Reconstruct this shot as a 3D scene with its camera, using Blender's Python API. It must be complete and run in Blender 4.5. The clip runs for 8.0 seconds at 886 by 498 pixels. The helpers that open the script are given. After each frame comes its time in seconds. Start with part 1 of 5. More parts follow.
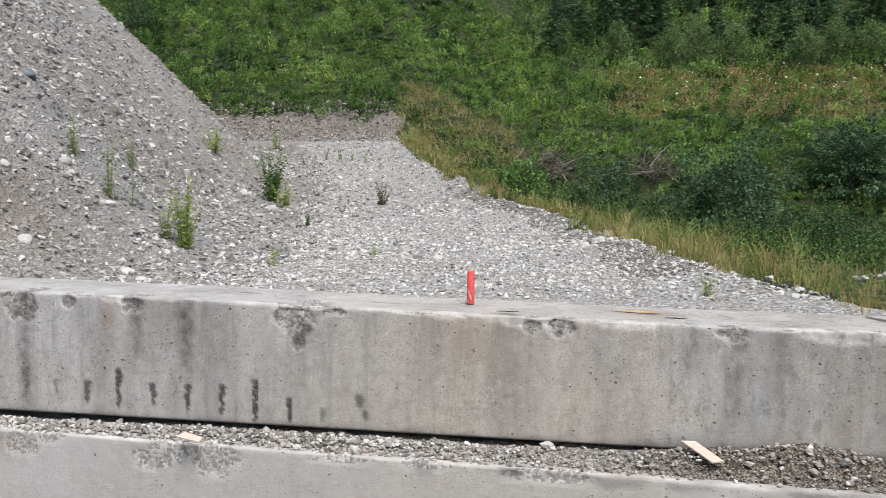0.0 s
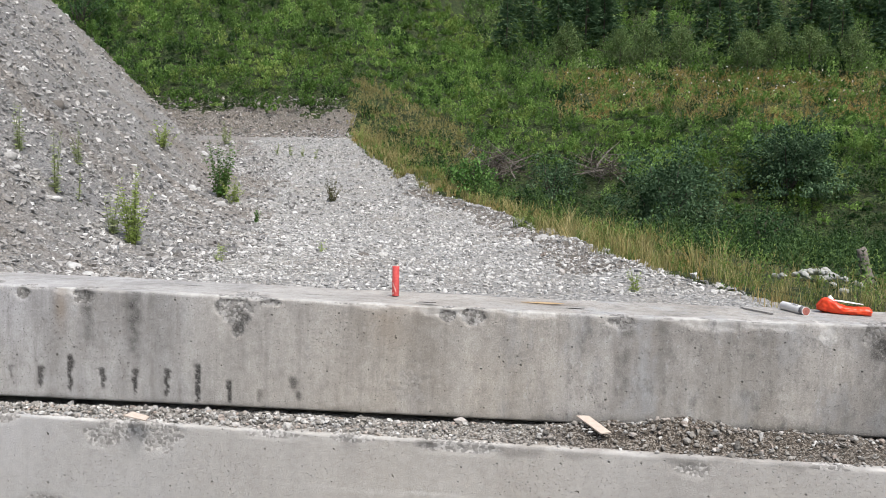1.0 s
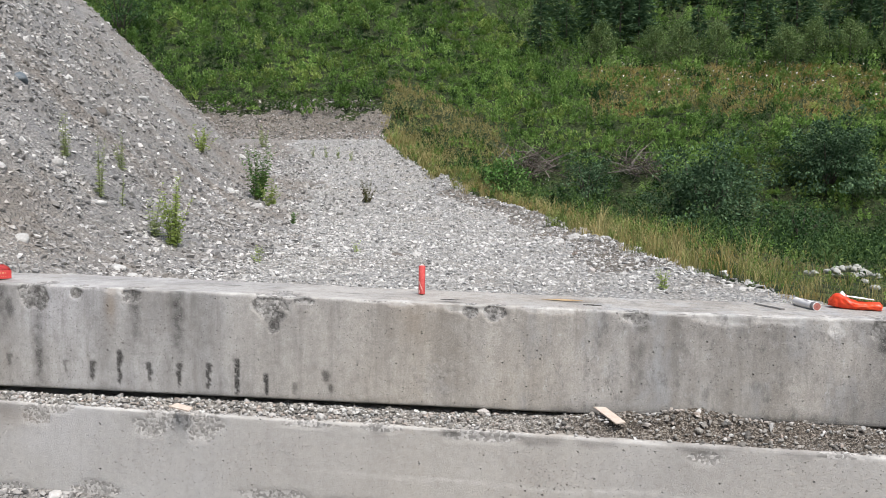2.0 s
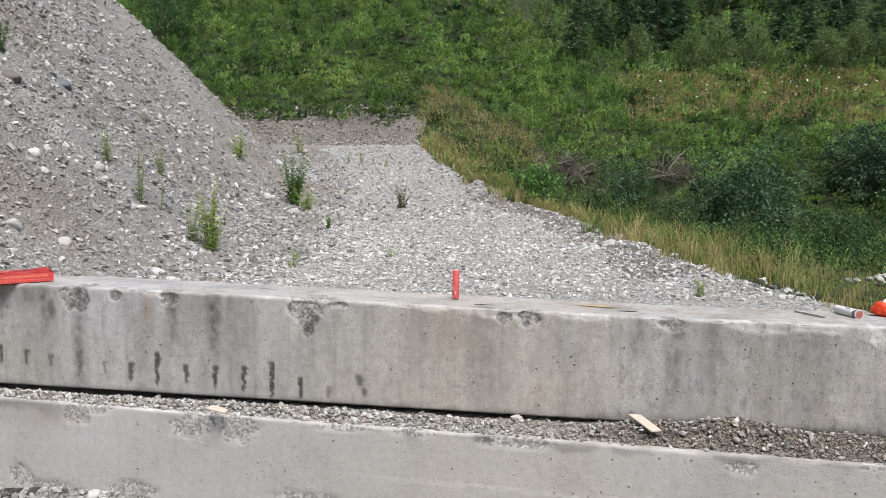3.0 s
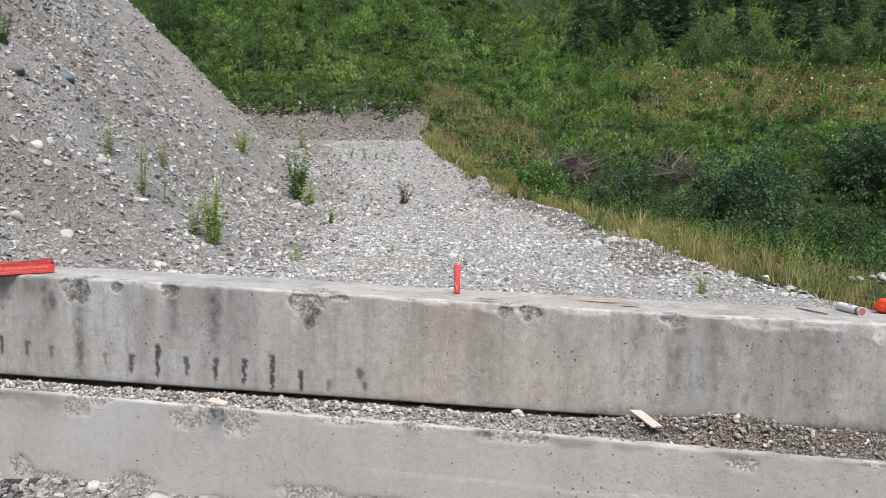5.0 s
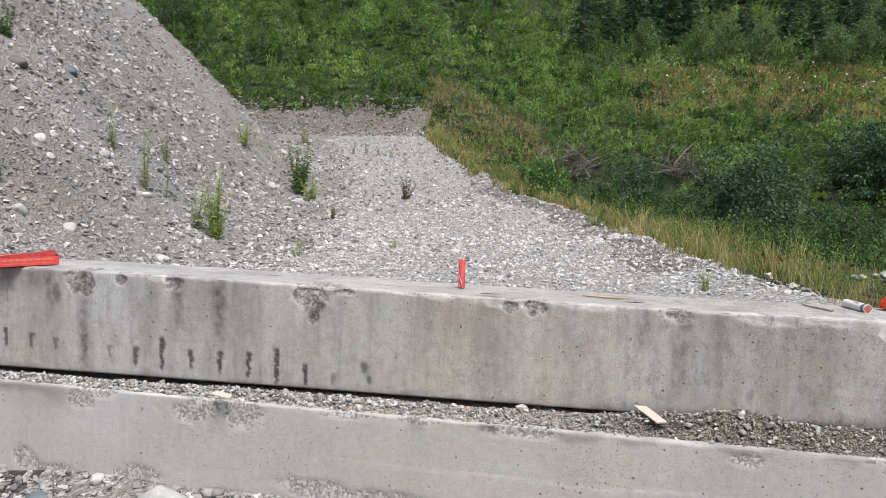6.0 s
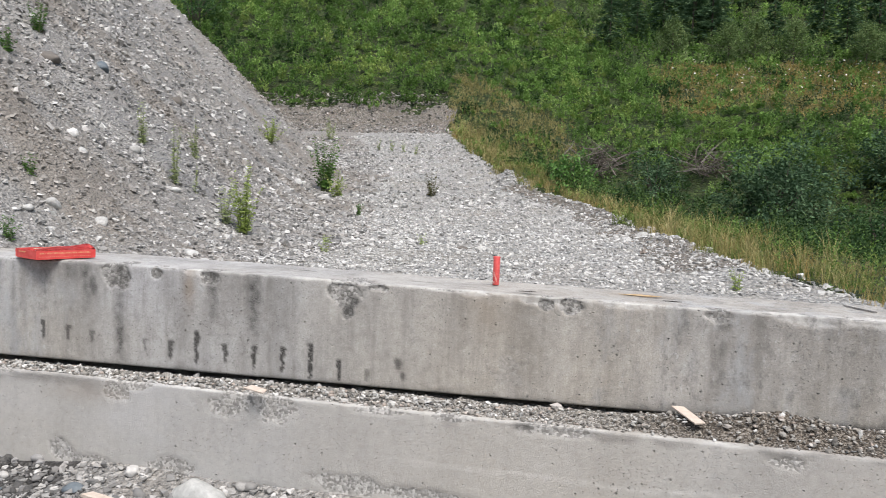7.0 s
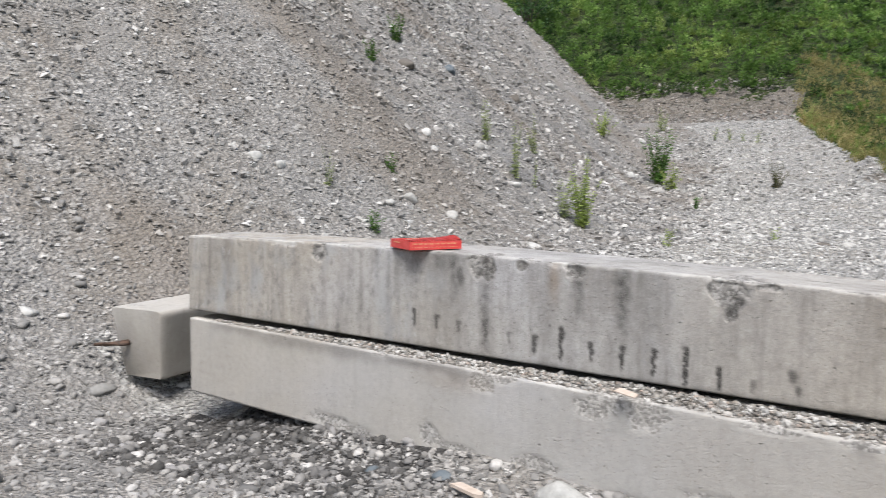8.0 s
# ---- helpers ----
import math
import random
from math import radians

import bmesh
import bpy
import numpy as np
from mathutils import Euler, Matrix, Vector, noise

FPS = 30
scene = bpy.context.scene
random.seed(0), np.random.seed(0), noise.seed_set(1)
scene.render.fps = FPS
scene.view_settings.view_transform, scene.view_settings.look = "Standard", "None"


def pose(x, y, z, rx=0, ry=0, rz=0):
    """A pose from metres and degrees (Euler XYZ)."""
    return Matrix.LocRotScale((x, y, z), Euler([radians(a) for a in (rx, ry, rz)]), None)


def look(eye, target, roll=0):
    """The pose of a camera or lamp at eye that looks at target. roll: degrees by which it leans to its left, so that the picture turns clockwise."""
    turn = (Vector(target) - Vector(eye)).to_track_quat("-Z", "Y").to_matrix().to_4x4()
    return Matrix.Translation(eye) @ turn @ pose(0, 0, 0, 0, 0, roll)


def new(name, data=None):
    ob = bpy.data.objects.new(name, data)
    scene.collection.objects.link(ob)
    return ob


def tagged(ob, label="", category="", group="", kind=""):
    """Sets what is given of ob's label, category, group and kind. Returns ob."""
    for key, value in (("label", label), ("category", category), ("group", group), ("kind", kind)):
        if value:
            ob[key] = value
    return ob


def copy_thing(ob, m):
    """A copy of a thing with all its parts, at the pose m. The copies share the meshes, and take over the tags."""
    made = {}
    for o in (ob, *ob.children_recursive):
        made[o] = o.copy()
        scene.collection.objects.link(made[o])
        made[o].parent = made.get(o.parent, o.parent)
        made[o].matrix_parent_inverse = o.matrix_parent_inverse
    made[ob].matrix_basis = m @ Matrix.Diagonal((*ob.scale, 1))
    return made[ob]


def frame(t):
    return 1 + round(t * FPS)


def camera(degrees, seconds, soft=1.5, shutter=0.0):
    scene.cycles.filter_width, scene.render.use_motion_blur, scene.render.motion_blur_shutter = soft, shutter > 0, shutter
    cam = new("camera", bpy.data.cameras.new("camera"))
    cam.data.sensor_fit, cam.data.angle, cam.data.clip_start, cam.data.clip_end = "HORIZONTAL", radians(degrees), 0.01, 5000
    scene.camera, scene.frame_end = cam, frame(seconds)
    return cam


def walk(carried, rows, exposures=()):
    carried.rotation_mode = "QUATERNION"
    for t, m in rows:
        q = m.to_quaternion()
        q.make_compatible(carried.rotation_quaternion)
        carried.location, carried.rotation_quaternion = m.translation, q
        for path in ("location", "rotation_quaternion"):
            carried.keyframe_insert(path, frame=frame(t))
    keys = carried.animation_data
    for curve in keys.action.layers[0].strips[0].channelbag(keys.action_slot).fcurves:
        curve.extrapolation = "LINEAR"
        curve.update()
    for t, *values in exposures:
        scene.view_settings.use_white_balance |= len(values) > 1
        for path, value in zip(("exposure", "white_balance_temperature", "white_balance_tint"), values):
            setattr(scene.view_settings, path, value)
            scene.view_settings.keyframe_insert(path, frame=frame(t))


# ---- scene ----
cam = camera(56.9, 8.0, 0.7, 0.2)
PATH = [
    (0, (0.52, -3.14, 1.507), (0.204, -1.169, 1.387), 0.7),
    (0.5, (0.528, -3.281, 1.531), (0.329, -1.295, 1.409), 0.8),
    (1, (0.696, -3.502, 1.535), (0.495, -1.516, 1.409), 1.2),
    (1.5, (0.765, -3.638, 1.546), (0.537, -1.656, 1.414), 1.5),
    (2, (0.777, -3.694, 1.551), (0.489, -1.719, 1.423), 0.6),
    (3.5, (0.779, -3.689, 1.544), (0.396, -1.729, 1.431), 1.0),
    (4, (0.781, -3.687, 1.541), (0.399, -1.727, 1.426), 1.0),
    (4.5, (0.783, -3.683, 1.54), (0.404, -1.723, 1.42), 1.0),
    (6, (0.761, -3.679, 1.527), (0.382, -1.72, 1.393), 1.5),
    (6.5, (0.74, -3.685, 1.526), (0.355, -1.728, 1.388), 1.5),
    (7, (0.702, -3.67, 1.52), (0.268, -1.723, 1.378), 1.9),
    (7.5, (0.584, -3.609, 1.509), (-0.206, -1.778, 1.354), 1.6),
    (8, (0.391, -3.484, 1.482), (-0.754, -1.853, 1.309), 0.8),
]
walk(cam, [(t, look(eye, target, roll)) for t, eye, target, roll in PATH], [(0.0, 0.57), (8.0, 0.57)])

# ---- light: an overcast summer day ----
world = bpy.data.worlds.new("overcast_sky")
scene.world = world
world.use_nodes = True
wt = world.node_tree
sky = wt.nodes.new("ShaderNodeTexSky")
sky.sky_type = "NISHITA"
sky.sun_disc = False
sky.sun_elevation, sky.sun_rotation = radians(59), radians(149)
sky.air_density, sky.dust_density, sky.ozone_density = 1.0, 2.5, 1.0
wt.links.new(sky.outputs[0], wt.nodes["Background"].inputs[0])
wt.nodes["Background"].inputs[1].default_value = 0.1
sun_data = bpy.data.lights.new("sun", "SUN")
sun_data.energy, sun_data.angle, sun_data.color = 3.2, radians(30), (1.0, 0.98, 0.975)
sun = new("sun", sun_data)
sun.matrix_world = look((9, -15, 29), (0, 0, 0))


# ---- materials ----
class Mat:
    """A node material with short ways to add nodes."""

    def __init__(self, name, rough=0.9):
        self.m = bpy.data.materials.new(name)
        self.m.use_nodes = True
        self.t = self.m.node_tree
        self.b = self.t.nodes["Principled BSDF"]
        self.b.inputs["Roughness"].default_value = rough
        self.b.inputs["Specular IOR Level"].default_value = 0.25
        self.co = self.t.nodes.new("ShaderNodeTexCoord").outputs["Object"]

    def put(self, socket, value):
        if isinstance(value, bpy.types.NodeSocket):
            self.t.links.new(value, socket)
        else:
            socket.default_value = value

    def space(self, scale, co=None):
        n = self.t.nodes.new("ShaderNodeMapping")
        n.inputs["Scale"].default_value = scale
        self.t.links.new(co or self.co, n.inputs["Vector"])
        return n.outputs[0]

    def noise(self, scale, detail=4, rough=0.6, co=None, distort=0.0):
        n = self.t.nodes.new("ShaderNodeTexNoise")
        n.inputs["Scale"].default_value, n.inputs["Detail"].default_value = scale, detail
        n.inputs["Roughness"].default_value, n.inputs["Distortion"].default_value = rough, distort
        self.t.links.new(co or self.co, n.inputs["Vector"])
        return n.outputs["Fac"]

    def cells(self, scale, out="Distance", co=None, feature="F1", rand=1.0):
        n = self.t.nodes.new("ShaderNodeTexVoronoi")
        n.feature = feature
        n.inputs["Scale"].default_value, n.inputs["Randomness"].default_value = scale, rand
        self.t.links.new(co or self.co, n.inputs["Vector"])
        return n.outputs[out]

    def ramp(self, fac, *stops):
        n = self.t.nodes.new("ShaderNodeValToRGB")
        e = n.color_ramp.elements
        while len(e) < len(stops):
            e.new(0.5)
        for el, (p, c) in zip(e, stops):
            el.position = p
            el.color = (*c, 1) if isinstance(c, tuple) else (c, c, c, 1)
        self.t.links.new(fac, n.inputs[0])
        return n.outputs[0]

    def mix(self, fac, a, b, mode="MIX"):
        n = self.t.nodes.new("ShaderNodeMix")
        n.data_type, n.blend_type = "RGBA", mode
        for k, v in ((0, fac), (6, a), (7, b)):
            if isinstance(v, tuple):
                v = (*v, 1)
            self.put(n.inputs[k], v)
        return n.outputs[2]

    def math(self, op, a, b=0.0):
        n = self.t.nodes.new("ShaderNodeMath")
        n.operation = op
        self.put(n.inputs[0], a), self.put(n.inputs[1], b)
        return n.outputs[0]

    def attr(self, name):
        n = self.t.nodes.new("ShaderNodeAttribute")
        n.attribute_name = name
        return n.outputs["Fac"]

    def island(self):
        return self.t.nodes.new("ShaderNodeNewGeometry").outputs["Random Per Island"]

    def chance(self):
        return self.t.nodes.new("ShaderNodeObjectInfo").outputs["Random"]

    def bump(self, height, strength=0.5, dist=0.01, below=None):
        n = self.t.nodes.new("ShaderNodeBump")
        n.inputs["Strength"].default_value, n.inputs["Distance"].default_value = strength, dist
        self.t.links.new(height, n.inputs["Height"])
        if below:
            self.t.links.new(below, n.inputs["Normal"])
        return n.outputs[0]

    def done(self, color, normal=None):
        self.put(self.b.inputs["Base Color"], (*color, 1) if isinstance(color, tuple) else color)
        if normal:
            self.t.links.new(normal, self.b.inputs["Normal"])
        return self.m


def concrete_material(name, wear, tone, chip_tone=1.0):
    k = Mat(name, 0.88)
    big = k.noise(1.3, 5, 0.6)
    streak = k.noise(1.0, 6, 0.65, k.space((4.2, 4.2, 0.55)))
    fine = k.noise(110, 5, 0.8)
    col = k.ramp(big, *[(p, tuple(v * tone for v in q)) for p, q in ((0.3, (0.29, 0.275, 0.25)), (0.5, (0.35, 0.335, 0.305)), (0.7, (0.385, 0.375, 0.36)))])
    col = k.mix(k.ramp(streak, (0.45, 0.0), (0.7, 0.6 * wear)), col, (0.16, 0.15, 0.134))
    blotch = k.noise(4.5, 6, 0.7)
    col = k.mix(k.ramp(blotch, (0.5, 0.0), (0.72, 0.55 * wear)), col, (0.46, 0.45, 0.425))
    mott = k.noise(22, 5, 0.75)
    col = k.mix(k.ramp(mott, (0.36, 0.4 * wear), (0.5, 0.0)), col, (0.2, 0.19, 0.172))
    col = k.mix(k.ramp(mott, (0.54, 0.0), (0.68, 0.35 * wear)), col, (0.52, 0.51, 0.48))
    col = k.mix(k.ramp(fine, (0.36, 0.4 * wear), (0.55, 0.0)), col, (0.2, 0.192, 0.176))
    col = k.mix(k.ramp(fine, (0.56, 0.0), (0.68, 0.3 * wear)), col, (0.55, 0.54, 0.51))
    warm = k.ramp(k.noise(0.55, 2, 0.5), (0.38, (1.05, 1.0, 0.93)), (0.62, (0.98, 0.99, 1.02)))
    col = k.mix(1.0, col, warm, "MULTIPLY")
    drip = k.noise(1.0, 5, 0.7, k.space((15.0, 15.0, 1.4)))
    col = k.mix(k.ramp(drip, (0.5, 0.0), (0.72, 0.5 * wear)), col, (0.17, 0.158, 0.14))
    pits = None
    for sc, lo, cut in ((19, 0.05, 0.6), (43, 0.09, 0.53), (80, 0.12, 0.54)):
        edge = k.math("ADD", k.cells(sc), k.math("MULTIPLY", k.noise(sc * 1.7, 2), 0.16))
        one = k.math("MULTIPLY", k.ramp(edge, (lo + 0.07, 1.0), (lo + 0.12, 0.0)), k.ramp(k.cells(sc, "Color"), (cut, 0.0), (cut + 0.03, 1.0)))
        pits = one if pits is None else k.math("MAXIMUM", pits, one)
    col = k.mix(k.math("MULTIPLY", pits, 0.8), col, (0.13, 0.12, 0.108))
    col = k.mix(k.math("MULTIPLY", k.attr("bleach"), k.ramp(k.noise(30, 4, 0.7), (0.35, 0.45), (0.65, 0.9))), col, (0.56, 0.545, 0.51))
    cool = k.math("MULTIPLY", k.ramp(k.noise(1.0, 5, 0.65, k.space((5.0, 5.0, 2.2))), (0.5, 0.0), (0.66, 0.55)), k.attr("cool"))
    col = k.mix(cool, col, (0.35, 0.365, 0.375))
    pock = k.math("MULTIPLY", k.ramp(k.noise(1.0, 7, 0.78, k.space((17.0, 17.0, 9.0))), (0.52, 0.0), (0.66, 0.75)), k.attr("cool"))
    col = k.mix(pock, col, (0.15, 0.145, 0.135))
    salt = k.math("MULTIPLY", k.ramp(k.noise(1.0, 7, 0.8, k.space((24.0, 24.0, 13.0))), (0.57, 0.0), (0.68, 0.6)), k.attr("cool"))
    col = k.mix(salt, col, (0.52, 0.52, 0.51))
    agg = k.ramp(k.cells(85, "Color"), *[(p, tuple(v * chip_tone for v in q)) for p, q in ((0.25, (0.17, 0.163, 0.15)), (0.5, (0.27, 0.26, 0.24)), (0.75, (0.4, 0.385, 0.36)))])
    col = k.mix(k.ramp(k.attr("chip"), (0.3, 0.0), (0.6, 0.9)), col, agg)
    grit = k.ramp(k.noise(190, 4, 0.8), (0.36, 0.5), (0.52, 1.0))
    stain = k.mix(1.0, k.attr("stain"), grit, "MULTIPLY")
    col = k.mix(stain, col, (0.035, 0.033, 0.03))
    col = k.mix(k.attr("rust"), col, (0.23, 0.17, 0.11))
    h = k.mix(k.attr("chip"), k.math("MULTIPLY", fine, 0.35), k.math("ADD", k.math("MULTIPLY", k.cells(85), -0.22), k.math("MULTIPLY", k.noise(60, 5, 0.85), 0.6)))
    h = k.math("SUBTRACT", h, k.math("MULTIPLY", pits, 1.5))
    return k.done(col, k.bump(h, 1.0, 0.009))


def rill_bands(k):
    """Bands that run down the slope, as rain leaves them."""
    return k.noise(1.0, 5, 0.65, k.space((0.16, 0.5, 0.16)))


def gravel_material(name, tint, dark, scale, banded=False):
    k = Mat(name, 0.93)
    c1 = k.cells(scale, "Color")
    d1 = k.cells(scale)
    c2 = k.cells(scale * 2.7, "Color")
    d2 = k.cells(scale * 2.7)
    big = k.noise(0.35, 5, 0.6)
    col = k.ramp(c1, (0.28, tuple(v * 0.7 for v in dark)), (0.45, dark), (0.55, tint), (0.75, tuple(min(0.8, v * 1.5) for v in tint)))
    col2 = k.ramp(c2, (0.3, dark), (0.5, tint), (0.7, tuple(min(0.8, v * 1.3) for v in tint)))
    col = k.mix(k.ramp(k.noise(3.0, 4), (0.4, 0.15), (0.62, 0.85)), col, col2)
    col = k.mix(k.ramp(k.noise(0.8, 6, 0.75), (0.44, 0.0), (0.66, 0.75)), col, tuple(v * f for v, f in zip(tint, (0.72, 0.65, 0.56))))
    lumps = None
    for sc, cut in ((scale * 0.42, 0.62), (scale * 0.8, 0.5)):
        dist, tone = k.cells(sc), k.cells(sc, "Color")
        wave = k.math("ADD", dist, k.math("MULTIPLY", k.noise(sc * 2.5, 2), 0.25))
        spot = k.math("MULTIPLY", k.ramp(wave, (0.36, 1.0), (0.46, 0.0)), k.ramp(tone, (cut, 0.0), (cut + 0.03, 1.0)))
        shade = k.ramp(k.cells(sc, "Color", k.space((1.0, 1.0, 1.0))), (0.5, tuple(v * 0.75 for v in dark)), (0.68, tint), (1.0, tuple(min(0.8, v * 1.6) for v in tint)))
        col = k.mix(spot, col, shade)
        lumps = spot if lumps is None else k.math("MAXIMUM", lumps, spot)
    # shade between the stones, put into the colour as dark gaps
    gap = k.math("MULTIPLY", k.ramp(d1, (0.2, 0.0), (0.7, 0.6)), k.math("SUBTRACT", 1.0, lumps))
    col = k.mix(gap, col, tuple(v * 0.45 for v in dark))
    col = k.mix(k.ramp(big, (0.36, 0.6), (0.58, 0.0)), col, tuple(v * 1.02 for v in dark))
    if banded:
        band = rill_bands(k)
        col = k.mix(k.ramp(band, (0.5, 0.0), (0.62, 0.6)), col, (0.215, 0.185, 0.15))
        col = k.mix(k.ramp(band, (0.32, 0.5), (0.45, 0.0)), col, (0.2, 0.2, 0.2))
    h = k.math("ADD", k.math("MULTIPLY", d1, -1.0), k.math("MULTIPLY", d2, -0.4))
    h = k.math("ADD", h, k.math("MULTIPLY", lumps, 0.5))
    return k.done(col, k.bump(h, 1.0, 0.9 / scale))


def soil_material():
    k = Mat("weedy_soil", 0.95)
    leaf = k.ramp(k.cells(7, "Color"), (0.2, (0.01, 0.02, 0.007)), (0.5, (0.035, 0.06, 0.017)), (0.75, (0.085, 0.125, 0.035)))
    litter = k.ramp(k.noise(2.2, 6, 0.75), (0.35, (0.014, 0.02, 0.008)), (0.55, (0.04, 0.05, 0.018)), (0.72, (0.1, 0.085, 0.045)))
    col = k.mix(k.ramp(k.noise(0.9, 4, 0.6), (0.4, 0.2), (0.6, 0.85)), leaf, litter)
    return k.done(col, k.bump(k.math("SUBTRACT", k.noise(7, 5, 0.7), k.cells(7)), 1.0, 0.15))


def stone_material(name, ramp_stops, rough=0.85, chance=False, banded=False):
    k = Mat(name, rough)
    col = k.ramp(k.chance() if chance else k.island(), *ramp_stops)
    n = k.noise(35, 5, 0.7)
    col = k.mix(k.ramp(n, (0.35, 0.5), (0.65, 0.0)), col, (0.16, 0.15, 0.135))
    if banded:
        col = k.mix(k.ramp(rill_bands(k), (0.5, 0.0), (0.62, 0.45)), col, (0.25, 0.215, 0.175))
    return k.done(col, k.bump(n, 0.4, 0.006))


def leaf_material(name, low, mid, high, translucent=0.25, toned=False):
    k = Mat(name, 0.6)
    k.b.inputs["Specular IOR Level"].default_value = 0.12
    clump = k.attr("tone") if toned else k.ramp(k.noise(1.3, 2, 0.5), (0.32, 0.0), (0.68, 1.0))
    own = 0.35 if toned else 0.5
    fac = k.math("ADD", k.math("MULTIPLY", k.island(), own), k.math("MULTIPLY", clump, 1 - own))
    big = k.noise(0.2, 3, 0.6)
    col = k.ramp(fac, (0.1, low), (0.5, mid), (0.9, high))
    col = k.mix(k.ramp(big, (0.38, 0.6), (0.58, 0.0)), col, low)
    k.b.inputs["Transmission Weight"].default_value = 0.0
    k.done(col)
    tr = k.t.nodes.new("ShaderNodeBsdfTranslucent")
    k.t.links.new(col, tr.inputs["Color"])
    mx = k.t.nodes.new("ShaderNodeMixShader")
    mx.inputs[0].default_value = translucent
    k.t.links.new(k.b.outputs[0], mx.inputs[1])
    k.t.links.new(tr.outputs[0], mx.inputs[2])
    k.t.links.new(mx.outputs[0], k.t.nodes["Material Output"].inputs["Surface"])
    return k.m


def plain_material(name, a, b, scale=20, rough=0.6, bump=0.2):
    k = Mat(name, rough)
    n = k.noise(scale, 5, 0.65)
    return k.done(k.mix(k.ramp(n, (0.35, 0.0), (0.65, 1.0)), a, b), k.bump(n, bump, 0.004))


CONCRETE = concrete_material("weathered_concrete", 1.0, 1.14)
PALE_CONCRETE = concrete_material("pale_smooth_concrete", 0.38, 1.02, 1.3)
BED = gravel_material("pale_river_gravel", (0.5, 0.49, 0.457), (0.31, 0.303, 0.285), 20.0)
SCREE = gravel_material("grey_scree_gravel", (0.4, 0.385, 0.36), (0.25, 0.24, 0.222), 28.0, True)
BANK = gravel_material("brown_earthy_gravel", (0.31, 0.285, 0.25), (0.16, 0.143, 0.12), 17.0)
SHADED_GRAVEL = gravel_material("shade_darkened_gravel", (0.13, 0.125, 0.12), (0.05, 0.048, 0.045), 24.0)
SOIL = soil_material()
GREYS = ((0.0, (0.2, 0.2, 0.19)), (0.25, (0.36, 0.353, 0.332)), (0.7, (0.52, 0.508, 0.475)), (1.0, (0.72, 0.705, 0.67)))
DIRTY = ((0.0, (0.1, 0.095, 0.085)), (0.4, (0.24, 0.225, 0.2)), (0.7, (0.34, 0.32, 0.285)), (0.85, (0.37, 0.3, 0.25)), (1.0, (0.52, 0.5, 0.47)))
STONE = stone_material("pale_limestone_pebbles", GREYS)
STONE_DIRTY = stone_material("dusty_pebbles", DIRTY)
STONE_MIX = stone_material("mixed_grey_pebbles", ((0.0, (0.12, 0.12, 0.117)), (0.4, (0.27, 0.262, 0.248)), (0.8, (0.4, 0.385, 0.36)), (1.0, (0.62, 0.6, 0.57))))
STONE_SCREE = stone_material("grey_scree_stones", ((0.0, (0.15, 0.15, 0.147)), (0.35, (0.3, 0.292, 0.275)), (0.75, (0.45, 0.435, 0.41)), (1.0, (0.74, 0.725, 0.69))), banded=True)
STONE_SHADED = stone_material("shade_darkened_pebbles", ((0.0, (0.03, 0.03, 0.03)), (0.5, (0.085, 0.083, 0.08)), (0.85, (0.18, 0.175, 0.17)), (1.0, (0.36, 0.35, 0.34))))
BOULDER = stone_material("boulder_stone", GREYS, chance=True)
BLUE_STONE = plain_material("blue_grey_stone", (0.09, 0.11, 0.125), (0.16, 0.18, 0.19), 14, 0.7)
WHITE_STONE = plain_material("white_stone", (0.36, 0.355, 0.335), (0.52, 0.51, 0.48), 18, 0.8)
BOULDER_GREY = plain_material("pale_grey_boulder", (0.33, 0.33, 0.31), (0.45, 0.445, 0.42), 30, 0.85, 0.5)
BROWN_STONE = plain_material("brown_stone", (0.11, 0.1, 0.088), (0.17, 0.152, 0.132), 10, 0.85)


def dirt_material():
    k = Mat("gritty_dirt", 0.95)
    grain = k.cells(160, "Color")
    n = k.noise(40, 5, 0.75)
    dry = k.ramp(grain, (0.3, (0.17, 0.155, 0.13)), (0.5, (0.3, 0.28, 0.25)), (0.72, (0.5, 0.48, 0.44)))
    wet = k.ramp(grain, (0.3, (0.045, 0.038, 0.03)), (0.55, (0.13, 0.106, 0.082)), (0.75, (0.29, 0.26, 0.22)))
    col = k.mix(k.attr("damp"), dry, wet)
    col = k.mix(k.ramp(n, (0.35, 0.6), (0.55, 0.0)), col, (0.07, 0.06, 0.05))
    return k.done(col, k.bump(k.math("SUBTRACT", n, k.cells(160)), 1.0, 0.008))


DIRT = dirt_material()
WEED = leaf_material("weed_leaves", (0.04, 0.095, 0.025), (0.125, 0.26, 0.06), (0.3, 0.47, 0.14))
WEED_YELLOW = leaf_material("yellow_green_leaves", (0.09, 0.16, 0.04), (0.22, 0.34, 0.085), (0.4, 0.52, 0.17))
SHRUB = leaf_material("shrub_leaves", (0.025, 0.055, 0.022), (0.06, 0.125, 0.046), (0.12, 0.21, 0.08))
NEEDLE = leaf_material("conifer_needles", (0.04, 0.08, 0.043), (0.095, 0.165, 0.08), (0.17, 0.25, 0.12), 0.3)
STRAW = leaf_material("dry_grass_blades", (0.2, 0.18, 0.06), (0.36, 0.31, 0.13), (0.5, 0.43, 0.22), 0.3)
RUSSET = leaf_material("russet_meadow_grass", (0.25, 0.19, 0.06), (0.46, 0.31, 0.11), (0.56, 0.46, 0.2), 0.4)
FLOWER = plain_material("pale_flower_heads", (0.55, 0.5, 0.42), (0.7, 0.66, 0.58), 3)
BARK = plain_material("grey_brown_bark", (0.06, 0.048, 0.038), (0.14, 0.12, 0.1), 9, 0.9, 0.6)
